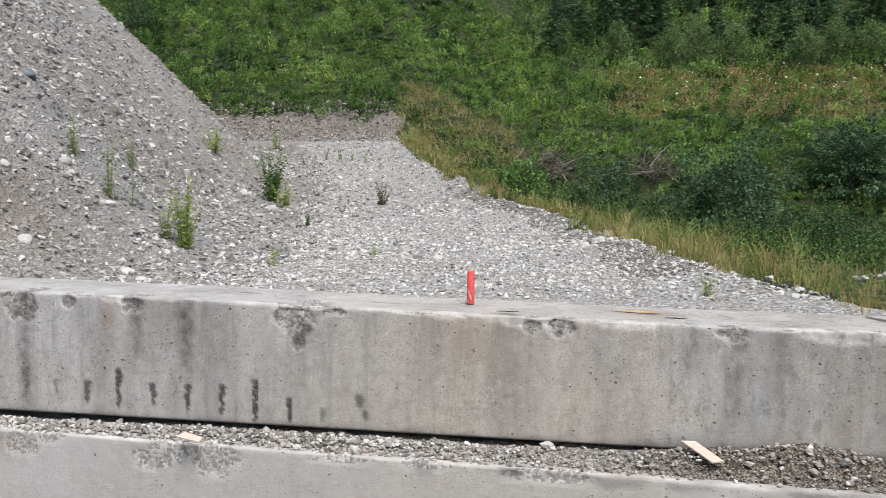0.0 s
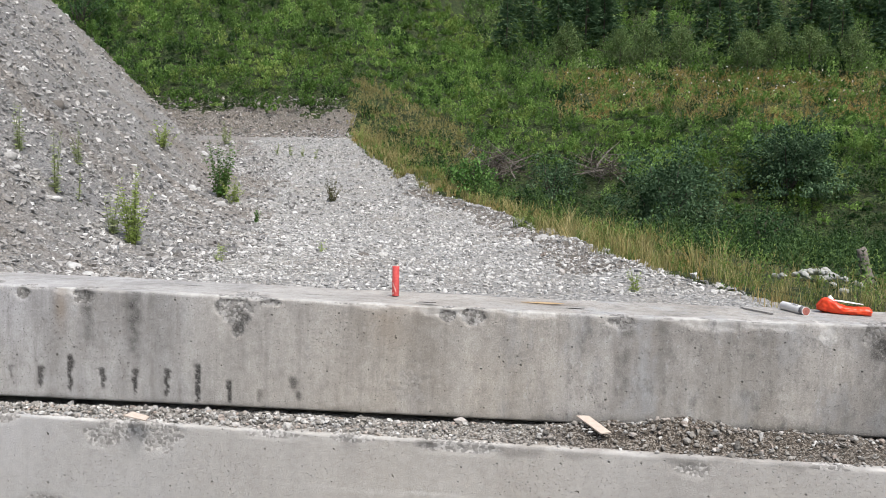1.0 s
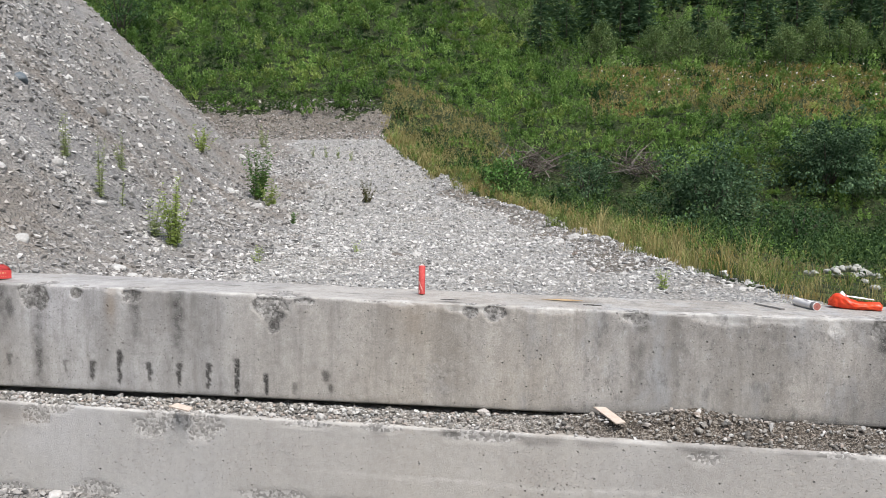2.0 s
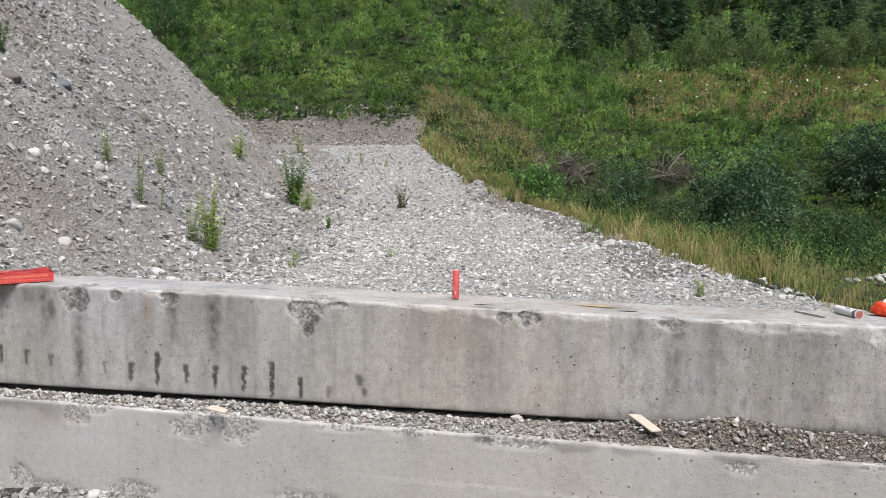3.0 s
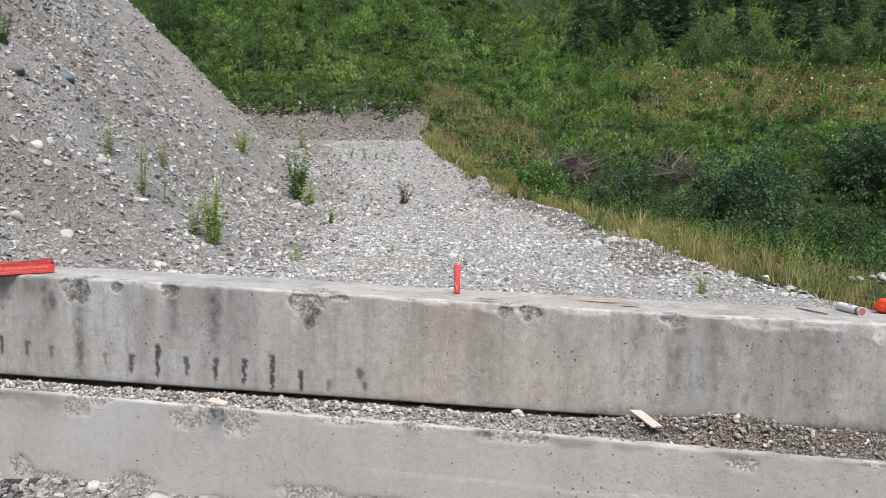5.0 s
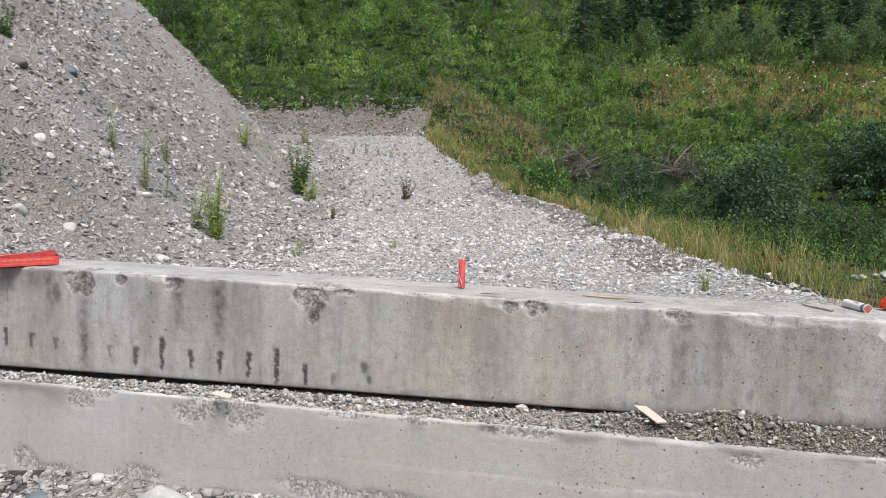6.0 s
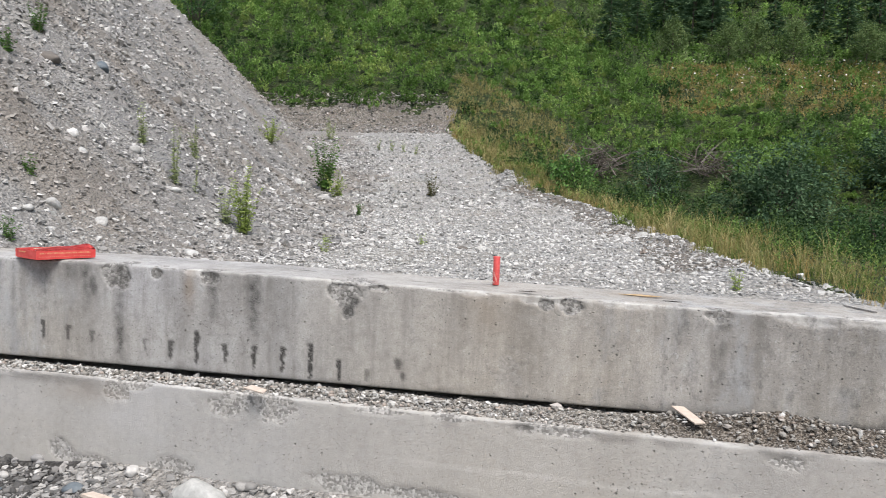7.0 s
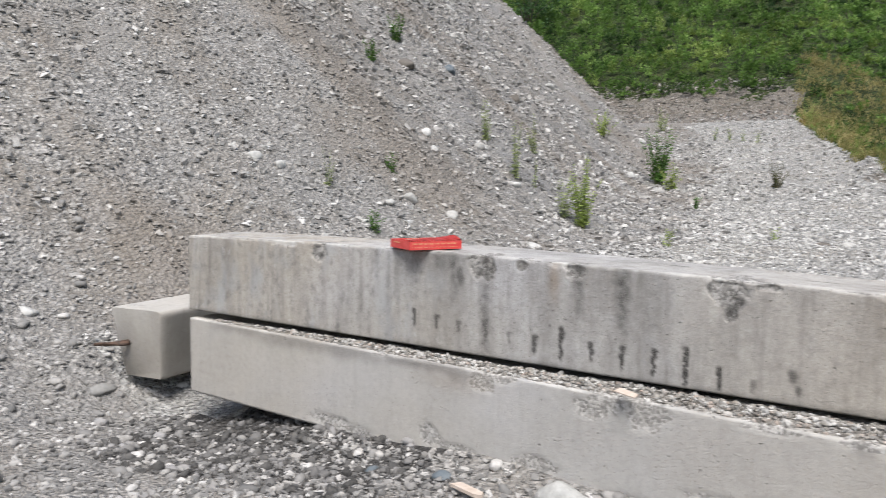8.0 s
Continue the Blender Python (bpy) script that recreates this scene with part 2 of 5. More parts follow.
DEADWOOD = plain_material("dead_grey_wood", (0.12, 0.1, 0.085), (0.27, 0.24, 0.21), 25, 0.85, 0.5)


# ---- mesh helpers ----
def link_mesh(name, me, material, parent=None, label=""):
    me.materials.append(material)
    ob = new(name, me)
    if parent is not None:
        ob.parent = parent
    if label:
        ob["label"] = label
    return ob


def part(name, bm, material, parent=None, label="", smooth=False):
    me = bpy.data.meshes.new(name)
    if smooth:
        for f in bm.faces:
            f.smooth = True
    bm.to_mesh(me)
    bm.free()
    return link_mesh(name, me, material, parent, label)


def array_mesh(name, verts, faces, smooth=False):
    """A mesh from numpy arrays: verts (n, 3), faces (m, 3) or (m, 4)."""
    me = bpy.data.meshes.new(name)
    k = faces.shape[1]
    me.vertices.add(len(verts))
    me.vertices.foreach_set("co", np.ascontiguousarray(verts, dtype=np.float32).ravel())
    me.loops.add(faces.size)
    me.loops.foreach_set("vertex_index", np.ascontiguousarray(faces, dtype=np.int32).ravel())
    me.polygons.add(len(faces))
    me.polygons.foreach_set("loop_start", np.arange(0, faces.size, k, dtype=np.int32))
    me.polygons.foreach_set("use_smooth", np.full(len(faces), smooth))
    me.update(calc_edges=True)
    me.validate()
    return me


def lattice(x, y, seed):
    h = np.sin(x * 127.1 + y * 311.7 + seed * 74.7) * 43758.5453
    return h - np.floor(h)


def rough(x, y, scale=1.0, seed=0, octaves=3):
    """Smooth value noise between -1 and 1."""
    x, y = np.asarray(x, float) * scale, np.asarray(y, float) * scale
    total, amp, norm = 0.0, 1.0, 0.0
    for o in range(octaves):
        ix, iy = np.floor(x), np.floor(y)
        fx, fy = x - ix, y - iy
        fx, fy = fx * fx * (3 - 2 * fx), fy * fy * (3 - 2 * fy)
        a, b = lattice(ix, iy, seed + o), lattice(ix + 1, iy, seed + o)
        c, d = lattice(ix, iy + 1, seed + o), lattice(ix + 1, iy + 1, seed + o)
        total = total + amp * ((a + (b - a) * fx) * (1 - fy) + (c + (d - c) * fx) * fy)
        norm += amp
        x, y, amp = x * 2.03, y * 2.03, amp * 0.5
    return total / norm * 2 - 1


def smooth_step(a, b, x):
    t = np.clip((x - a) / (b - a), 0, 1)
    return t * t * (3 - 2 * t)


# ---- the lie of the land ----
def foot_x(y):
    return np.interp(y, [-40, -10, -3, 0, 2, 5, 9.3, 15.3, 22, 28, 38, 60], [-7, -5.4, -5.0, -4.9, -4.6, -3.3, -3.1, -4.9, -7.25, -8.5, -13.1, -24])


def edge_x(y):
    return np.interp(y, [-40, 0, 4, 5, 6.5, 8.2, 13.3, 17, 20.2, 23.2, 24.1, 26, 30, 34.7, 39.8, 42, 60], [5, 4.4, 3.6, 2.9, 2.1, 1.83, 1.2, 0.5, -0.6, -1.75, -2.7, -3.25, -5.2, -7.2, -9.2, -10, -14])


def bed_z(y):
    return np.interp(y, [-60, -3.5, -0.3, 0.6, 3, 6, 14.5, 18, 23.5, 30, 36, 39.2, 40, 43.5, 46, 60, 100, 200, 400],
                     [-0.4, -0.02, 0.02, 0.3, 0.45, 0.55, 0.65, 0.9, 1.42, 2.8, 4.2, 4.85, 5.2, 7.9, 9.0, 17, 40, 85, 95])


def side_z(y):
    return np.interp(y, [-60, 0, 6, 12, 20, 35, 47, 54, 62, 75, 100, 200, 400], [-0.4, 0.3, 0.35, 0.1, -0.3, -0.5, 5.6, 8.6, 11.6, 17.5, 31, 80, 92])


def land(x, y):
    x, y = np.asarray(x, float), np.asarray(y, float)
    base = bed_z(y - 1.6 * smooth_step(-3.6, -4.4, x))
    r = x - edge_x(y)
    w = smooth_step(0.2, 9.0, r)
    berm = (0.12 + 0.1 * rough(x, y, 0.8, 47)) * np.exp(-((r - 0.1) / 0.45) ** 2) * smooth_step(4, 8, y) * (1 - smooth_step(36, 40, y))
    z = base * (1 - w) + side_z(y) * w + berm
    s = (foot_x(y) - x) * 0.92
    a = np.interp(y, [-5, 1, 8], [0.3, 0.1, 2.2])
    wd = np.interp(y, [1, 6], [0.25, 0.45])
    z = z + 0.24 * np.exp(-((x + 5.1) / 0.28) ** 2 - ((y + 0.05) / 0.4) ** 2)
    z = z + 0.04 * np.exp(-((y + 0.25) / 0.5) ** 2) * smooth_step(-2.2, -1.5, x) - (0.16 * smooth_step(-2.7, -3.6, x) + 0.07 * smooth_step(-1.8, -2.6, x)) * np.exp(-((y + 0.1) / 0.9) ** 2)
    f = 1.0 * wd * np.logaddexp(0, (s - a) / wd)
    # shallow rills that run down the scree
    rill = rough(y + 0.35 * x, x * 0.12, 0.55, 61, 4)
    f = f + 0.13 * rill * smooth_step(0.6, 3.0, f) + 0.05 * rough(x, y, 1.3, 62) * smooth_step(0.3, 1.5, f)
    f = np.where(f > 14, 14 + (f - 14) * 0.3, f)
    u = (y - 0.4 * (x + 13.0)) - 32.0
    f = np.maximum(0, f - 1.2 * np.logaddexp(0, u / 0.6) * 0.6)
    z = z + f
    far = smooth_step(60, 90, np.hypot(x, y))
    z = z + rough(x, y, 0.35, 3) * 0.10 * smooth_step(0.5, 4, np.abs(y + 0.2)) + rough(x, y, 1.7, 9) * 0.03 + far * rough(x, y, 0.05, 5) * 2.0
    return z


def axis_steps(lo, hi, fine_lo, fine_hi, fine, growth=1.12):
    mid = list(np.arange(fine_lo, fine_hi + 1e-6, fine))
    a, step = fine_hi, fine
    while a < hi:
        step *= growth
        a += step
        mid.append(min(a, hi))
    a, step = fine_lo, fine
    while a > lo:
        step *= growth
        a -= step
        mid.insert(0, max(a, lo))
    return np.array(mid)


def build_ground():
    xs = axis_steps(-2500, 2500, -21, 9, 0.205)
    ys = axis_steps(-2500, 2500, -5, 46, 0.205)
    X, Y = np.meshgrid(xs, ys)
    Z = land(X, Y)
    n, m = len(xs), len(ys)
    verts = np.stack([X.ravel(), Y.ravel(), Z.ravel()], 1)
    i = (np.arange(m - 1)[:, None] * n + np.arange(n - 1)[None, :]).ravel()
    faces = np.stack([i, i + 1, i + n + 1, i + n], 1)
    me = array_mesh("ground", verts, faces, True)
    cx, cy = verts[faces].mean(1)[:, 0], verts[faces].mean(1)[:, 1]
    wob = rough(cx, cy, 0.9, 21) * 0.8
    right = cx - edge_x(cy) > 0.35 + wob * 0.6 + rough(cx, cy, 0.6, 88) * 1.6 * smooth_step(37, 41, cy)
    s = (foot_x(cy) - cx) * 0.92
    hill = (cy > 43.2 + wob + rough(cx, cy, 0.5, 89) * 1.2) & (s < 40)
    u = (cy - 0.4 * (cx + 13.0)) - 29.0
    hill |= (u > 6 + wob) & (s > 5)
    idx = np.where(s > 0.4 + wob, 1, 0)
    idx = np.where((cy < -0.1) | (cy > 40.2 + wob), 1, idx)
    idx = np.where((right & (cy > 2.5)) | hill, 2, idx)
    idx = np.where((cy > 40.0 + wob * 0.5) & (cy < 46) & (idx != 2), 3, idx)
    # edge strip: brown earth, its dark tone also painting the berm's shade
    idx = np.where((idx == 0) & (cx - edge_x(cy) > -0.75 + wob * 0.5) & (cy > 7) & (cy < 25), 3, idx)
    # shadow below the overhanging block, put into the gravel's colour
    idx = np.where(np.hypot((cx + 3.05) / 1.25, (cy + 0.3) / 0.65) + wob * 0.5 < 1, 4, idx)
    for mat in (BED, SCREE, SOIL, BANK, SHADED_GRAVEL):
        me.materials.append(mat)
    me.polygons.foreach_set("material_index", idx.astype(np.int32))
    ob = new("ground", me)
    return tagged(ob, "gravel quarry floor, grey scree bank and overgrown hillside", "ground", kind="structure")


ground = build_ground()


# ---- concrete blocks ----
def mound(x, z, cx, cz, w, h):
    return np.exp(-(((x - cx) / w) ** 2 + ((z - cz) / h) ** 2))


def build_block(name, length, depth, height, step, detail, material):
    """A long cast block: its skin is one closed sheet round the section, shaped by detail(x, y, z, face)."""
    nf, nt = int(height / step), int(depth / (step * 1.5))
    ring = [(0.0, height * k / nf) for k in range(nf + 1)]
    ring += [(depth * k / nt, height) for k in range(1, nt + 1)]
    ring += [(depth, height * k / 4) for k in range(3, -1, -1)]
    ring += [(depth * k / 4, 0.0) for k in range(3, 0, -1)]
    ring = np.array(ring)
    face = np.array([0] * (nf + 1) + [1] * nt + [2] * 4 + [3] * 3)
    nx = int(length / step)
    xs = np.linspace(0, length, nx + 1)
    k = len(ring)
    X = np.repeat(xs, k)
    Y, Z = np.tile(ring[:, 0], nx + 1), np.tile(ring[:, 1], nx + 1)
    F = np.tile(face, nx + 1)
    Y2, Z2, X2, marks = detail(X, Y, Z, F)
    verts = np.stack([X2, Y2, Z2], 1)
    i = (np.arange(nx)[:, None] * k + np.arange(k)[None, :]).ravel()
    j = (np.arange(nx)[:, None] * k + (np.arange(k)[None, :] + 1) % k).ravel()
    faces = np.stack([i, i + k, j + k, j], 1)[:, ::-1]
    me = array_mesh(name, verts, faces, True)
    bm = bmesh.new()
    bm.from_mesh(me)
    bm.verts.ensure_lookup_table()
    for o in (0, nx * k):
        bm.faces.new([bm.verts[o + q] for q in range(k)])
    bmesh.ops.recalc_face_normals(bm, faces=bm.faces)
    bm.to_mesh(me)
    bm.free()
    for key, val in marks.items():
        at = me.attributes.new(key, "FLOAT", "POINT")
        at.data.foreach_set("value", np.clip(val, 0, 1).astype(np.float32))
    return link_mesh(name, me, material)


def rounded(Y, Z, depth, height, r):
    """Rounds the long upper edges and the lower front one."""
    for cy, sy in ((r, -1), (depth - r, 1)):
        dy, dz = (Y - cy) * sy, Z - (height - r)
        m = (dy > 0) & (dz > 0)
        big = np.maximum(np.abs(dy), np.abs(dz))
        q = np.where(m, big / np.maximum(np.hypot(dy, dz), 1e-6), 1)
        Y = np.where(m, cy + (Y - cy) * q, Y)
        Z = np.where(m, height - r + dz * q, Z)
    return Y, Z


def upper_detail(X, Y, Z, F):
    wx = X - 4.13
    edge_noise = rough(X, Y + Z, 7, 31, 4)
    Y2, Z2 = rounded(Y, Z, 0.5, 0.5, 0.007)
    top = np.interp(wx, [-4.2, -3, -2, -1, 0, 1, 2, 3], [0.0, 0.015, 0.02, 0.005, -0.015, -0.03, -0.035, -0.04])
    Z2 = Z2 + top * (Z / 0.5)
    front = (F == 0)
    # broken places along the front upper edge: place, depth below the top, half width, half height
    chips = ((-1.80, 0.05, 0.06, 0.07), (-1.83, 0.02, 0.06, 0.03), (-1.58, 0.03, 0.04, 0.035), (-1.29, 0.035, 0.06, 0.04), (-1.36, 0.012, 0.06, 0.02), (-0.58, 0.05, 0.1, 0.045),
             (-0.575, 0.1, 0.06, 0.045), (-0.57, 0.14, 0.03, 0.04), (-0.6, 0.01, 0.09, 0.03), (-0.42, 0.02, 0.05, 0.016), (0.33, 0.012, 0.12, 0.025), (0.37, 0.04, 0.03, 0.025), (0.49, 0.03, 0.05, 0.035), (-2.94, 0.055, 0.06, 0.05), (1.11, 0.03, 0.07, 0.035),
             (1.95, 0.018, 0.035, 0.05), (2.15, 0.05, 0.05, 0.05), (2.2, 0.1, 0.04, 0.04), (0.05, 0.01, 0.06, 0.015), (0.72, 0.006, 0.12, 0.02), (1.5, 0.012, 0.16, 0.03), (1.72, 0.015, 0.1, 0.025), (-3.2, 0.01, 0.12, 0.02))
    chip, crumb = np.zeros_like(X), np.zeros_like(X)
    for cx, dz, w, h in chips:
        d = np.hypot((wx - cx) / w, ((0.5 - Z) - dz + Y * 0.8) / h) + 0.5 * rough(wx, Z + Y, 9, 5) + 0.5 * rough(wx, Z + Y, 30, 6)
        one = 1 - smooth_step(0.75, 1.15, d)
        if dz < 0.02:
            crumb = np.maximum(crumb, one * (0.7 + 0.5 * rough(wx, Z + Y, 40, 7)))
        else:
            chip = np.maximum(chip, one)
    scars = ((0.18, 0.17, 0.1, 0.1), (0.2, 0.08, 0.15, 0.03), (-0.25, 0.3, 0.02, 0.07), (1.22, 0.2, 0.04, 0.06), (0.42, 0.16, 0.04, 0.03), (0.95, 0.18, 0.03, 0.05))
    scar = np.zeros_like(X)
    for cx, z, w, h in scars:
        d = np.hypot((wx - cx) / w, (Z - z) / h) + 1.3 * rough(wx, Z, 28, 8)
        scar = np.maximum(scar, 1 - smooth_step(0.3, 1.2, d))
    dig = chip * (0.009 + 0.002 * rough(X, Z + Y, 45, 77)) + scar * 0.002 * rough(X, Z, 60, 3)
    dig = dig + 0.008 * crumb
    Y2 = np.where(front, Y2 + dig, Y2)
    Z2 = np.where(F == 1, Z2 - chip * 0.007 - crumb * 0.006, Z2)
    Y2 = Y2 + np.where(front, rough(X, Z, 2.0, 51) * 0.003 + edge_noise * 0.0012, 0)
    Z2 = Z2 + np.where((F == 1) | (Z > 0.495), edge_noise * 0.003, 0)
    arris = np.exp(-np.hypot(0.5 - Z, Y) / 0.014)
    bite = np.clip(0.15 + rough(X, X * 0, 5, 81, 5), 0, 1) * (0.7 + 0.6 * rough(X, Y + Z, 60, 82))
    Y2 = Y2 + np.where(F <= 1, arris * bite * 0.011, 0)
    Z2 = Z2 - np.where(F <= 1, arris * bite * 0.010, 0)
    chip = np.maximum(chip, np.where(F <= 1, 0.9 * smooth_step(0.25, 0.6, arris * bite * 1.6), 0))
    # dark runs under the tie holes
    runs = ((-2.24, .16, .045, .8), (-2.09, .15, .035, .7), (-1.95, .14, .03, .6), (-1.785, .15, .05, .7), (-1.645, .12, .03, .5), (-1.50, .11, .045, .8),
            (-1.357, .14, .08, 1.0), (-1.20, .115, .045, .8), (-1.048, .11, .055, .9), (-0.9, .11, .06, .9), (-0.755, .12, .085, 1.0),
            (-0.607, .08, .05, .95), (-0.465, .06, .03, .45))
    stain = np.zeros_like(X)
    for cx, cz, h, a in runs:
        wob = 0.006 * rough(Z, Z * 0 + cx, 25, 4)
        w = 0.0115 * (0.7 + 0.5 * smooth_step(cz - h, cz + h, Z)) + 0.009 * rough(wx, Z, 75, 6)
        body = 2.4 * np.exp(-(((wx - cx - wob) / np.maximum(w, 0.003)) ** 4)) * (smooth_step(cz - h * 1.6, cz - h * 0.7, Z) - smooth_step(cz + h * 0.5, cz + h * 0.9, Z))
        stain = np.maximum(stain, min(1, a * 1.15) * np.clip(body, 0, 1))
    blot = mound(wx, Z, -0.315, 0.12, 0.028, 0.04) + mound(wx, Z, -0.29, 0.065, 0.018, 0.025)
    stain = np.maximum(stain, 0.75 * smooth_step(0.35, 0.9, blot + 0.35 * rough(wx, Z, 45, 14)))
    tall = 0.0
    for cx, w, z0, a in ((-1.05, .045, .18, .95), (-1.79, .03, .0, .85), (-1.985, .03, .26, 1.0), (-2.06, .1, .36, .6), (-2.25, .06, .38, .5), (-2.42, .02, .15, .4), (-0.98, .03, .3, .35), (0.36, .02, .25, .35), (0.62, .03, .3, .3), (1.28, .03, .15, .3), (-0.605, .02, .1, .35), (-1.27, .03, .22, .8), (-0.9, .07, .22, .4), (-1.5, .1, .3, .3),
                         (1.13, .035, .1, .6), (2.17, .05, .1, .6), (1.45, .05, .05, .25), (-2.37, .04, .3, .35), (-3.5, .03, .2, .3), (1.75, .1, .2, .25)):
        run = np.exp(-((wx - cx + 0.012 * rough(Z, wx * 0, 8, 3)) / w) ** 2) * smooth_step(z0 - 0.1, z0 + 0.12, Z)
        tall = np.maximum(tall, a * run * (0.7 + 0.6 * rough(wx, Z, 30, 12)))
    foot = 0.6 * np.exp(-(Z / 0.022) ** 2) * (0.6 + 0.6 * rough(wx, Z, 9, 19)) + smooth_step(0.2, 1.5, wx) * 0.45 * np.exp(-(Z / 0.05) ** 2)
    for cx, cz, w, h, a in ((2.17, 0.40, 0.07, 0.08, 0.9), (2.2, 0.25, 0.05, 0.12, 0.6), (-2.04, 0.45, 0.09, 0.06, 0.5), (-1.945, 0.38, 0.03, 0.07, 0.75), (1.13, 0.44, 0.05, 0.05, 0.6)):
        tall = np.maximum(tall, a * smooth_step(0.3, 0.9, mound(wx, Z, cx, cz, w, h) + 0.35 * rough(wx, Z, 22, 24)))
    # mottled darkening, stronger towards the right end
    dark_mottle = 0.42 * smooth_step(0.8, 2.0, wx) * smooth_step(-0.5, 0.6, rough(wx * 2.5, Z, 3.0, 25, 5)) + 0.16 * smooth_step(-0.1, 0.5, rough(wx * 3, Z * 0.6, 4.0, 26, 5))
    stain = np.where(front, np.maximum(np.maximum(np.maximum(stain, tall * 0.95), foot), dark_mottle), 0)
    stain = np.maximum(stain, 0.75 * chip * smooth_step(-0.1, 0.7, rough(wx, Z, 30, 44) + (0.47 - Z) * 5))
    scorch = ((0.85, 0.25, 0.1, 0.025), (-0.25, 0.2, 0.09, 0.012), (0.98, 0.12, 0.03, 0.012), (-0.9, 0.3, 0.06, 0.02), (0.28, 0.05, 0.05, 0.01))
    for cx, cy, w, h in scorch:
        stain = np.where(F == 1, np.maximum(stain, 0.7 * smooth_step(0.3, 0.8, mound(wx, Y, cx, cy, w, h) + 0.3 * rough(wx, Y, 30, 2))), stain)
    rust = 0.5 * np.exp(-((wx - 0.13) / 0.12) ** 2) * smooth_step(0.2, 0.5, Z) * (0.5 + 0.5 * rough(wx, Z, 10, 61)) + 0.5 * mound(wx, Z, -1.40, 0.42, 0.03, 0.1)
    rust = np.where(front, rust, 0) + np.where(F == 1, 0.5 * mound(wx, Y, 0.8, 0.3, 0.12, 0.06), 0)
    bleach = np.where((Z > 0.488) & (Y < 0.05), 0.35 + 1.1 * rough(wx, Y + Z, 9, 71), 0) + np.where(F == 1, 0.1 + 0.4 * rough(wx, Y, 6, 72), 0)
    bleach = bleach + np.where(front, 0.45 * smooth_step(0.15, 0.6, rough(wx, Z * 0.5, 7, 73)) * smooth_step(0.4, 1.4, wx) * smooth_step(0.35, 0.1, Z), 0)
    bleach = bleach + 1.1 * crumb
    bleach = bleach + np.where(F <= 1, 1.3 * smooth_step(0.45, 0.75, mound(wx, Z, 1.955, 0.44, 0.045, 0.05) + 0.3 * rough(wx, Z, 28, 74)), 0)
    X2 = X + np.where((X < 0.001) | (X > 6.9), 0.006 * edge_noise, 0)
    return Y2, Z2, X2, {"chip": np.maximum(chip, 0.4 * scar), "stain": stain, "rust": rust, "bleach": bleach, "cool": smooth_step(0.3, 0.9, wx) + smooth_step(-1.7, -2.3, wx)}


def lower_detail(X, Y, Z, F):
    wx = X - 4.1
    edge_noise = rough(X, Y + Z, 7, 131, 4)
    Y2, Z2 = rounded(Y, Z, 0.5, 0.5, 0.008)
    front = (F == 0)
    chip = np.zeros_like(X)
    for cx, dz, w, h in ((-1.73, 0.06, 0.07, 0.05), (-1.66, 0.015, 0.13, 0.03), (-1.12, 0.07, 0.12, 0.05), (-0.86, 0.06, 0.11, 0.07), (-0.98, 0.02, 0.2, 0.025),
                         (0.45, 0.02, 0.2, 0.025), (1.38, 0.05, 0.08, 0.03), (-0.35, 0.015, 0.14, 0.02), (-2.4, 0.01, 0.08, 0.012), (1.9, 0.01, 0.09, 0.015), (0.0, 0.01, 0.12, 0.02)):
        d = np.hypot((wx - cx) / w, ((0.5 - Z) - dz + Y * 0.8) / h) + 0.4 * rough(wx, Z + Y, 24, 105)
        chip = np.maximum(chip, 0.8 - 0.8 * smooth_step(0.75, 1.15, d))
    for cx, z, w, h in ((-2.06, 0.12, 0.07, 0.06), (-1.86, 0.07, 0.13, 0.035), (-1.42, 0.1, 0.12, 0.045), (-2.8, 0.05, 0.15, 0.04), (-0.48, 0.12, 0.2, 0.05), (-0.1, 0.11, 0.22, 0.04), (-2.55, 0.03, 0.12, 0.04), (-0.9, 0.04, 0.12, 0.03)):
        d = np.hypot((wx - cx) / w, (Z - z) / h) + 0.5 * rough(wx, Z, 20, 106)
        chip = np.maximum(chip, 0.8 * (1 - smooth_step(0.75, 1.2, d)))
    Y2 = np.where(front, Y2 + chip * (0.006 + 0.001 * rough(X, Z + Y, 40, 177)), Y2)
    Y2 = Y2 + np.where(front, rough(X, Z, 2.0, 151) * 0.003 + edge_noise * 0.001, 0)
    Z2 = Z2 + np.where((F == 1) | (Z > 0.495), edge_noise * 0.003, 0)
    arris = np.exp(-np.hypot(0.5 - Z, Y) / 0.014)
    bite = np.clip(rough(X, X * 0, 4, 181, 5) + 0.05, 0, 1) * (0.7 + 0.6 * rough(X, Y + Z, 60, 182))
    Y2 = Y2 + np.where(F <= 1, arris * bite * 0.011, 0)
    Z2 = Z2 - np.where(F <= 1, arris * bite * 0.010, 0)
    damp = 0.0
    for cx, w, h, a in ((0.31, 0.05, 0.04, 0.7), (-2.15, 0.35, 0.05, 0.5), (-2.9, 0.55, 0.075, 0.42), (-3.6, 0.3, 0.05, 0.35), (0.6, 0.5, 0.02, 0.4), (1.5, 0.5, 0.02, 0.4), (-0.02, 0.04, 0.03, 0.4)):
        damp = np.maximum(damp, a * np.exp(-((wx - cx) / w) ** 4) * smooth_step(0.5 - h * 1.5, 0.5 - h * 0.4, Z + 0.04 * rough(wx, wx * 0, 6, 109, 4)))
    stain = np.where(front, np.maximum(damp, 0.12 * chip * (0.5 + rough(wx, Z, 30, 108))), 0)
    line = np.exp(-((Z - 0.27 - 0.02 * rough(wx, wx * 0, 2.5, 110)) / 0.008) ** 2) * smooth_step(-0.6, 0.2, wx)
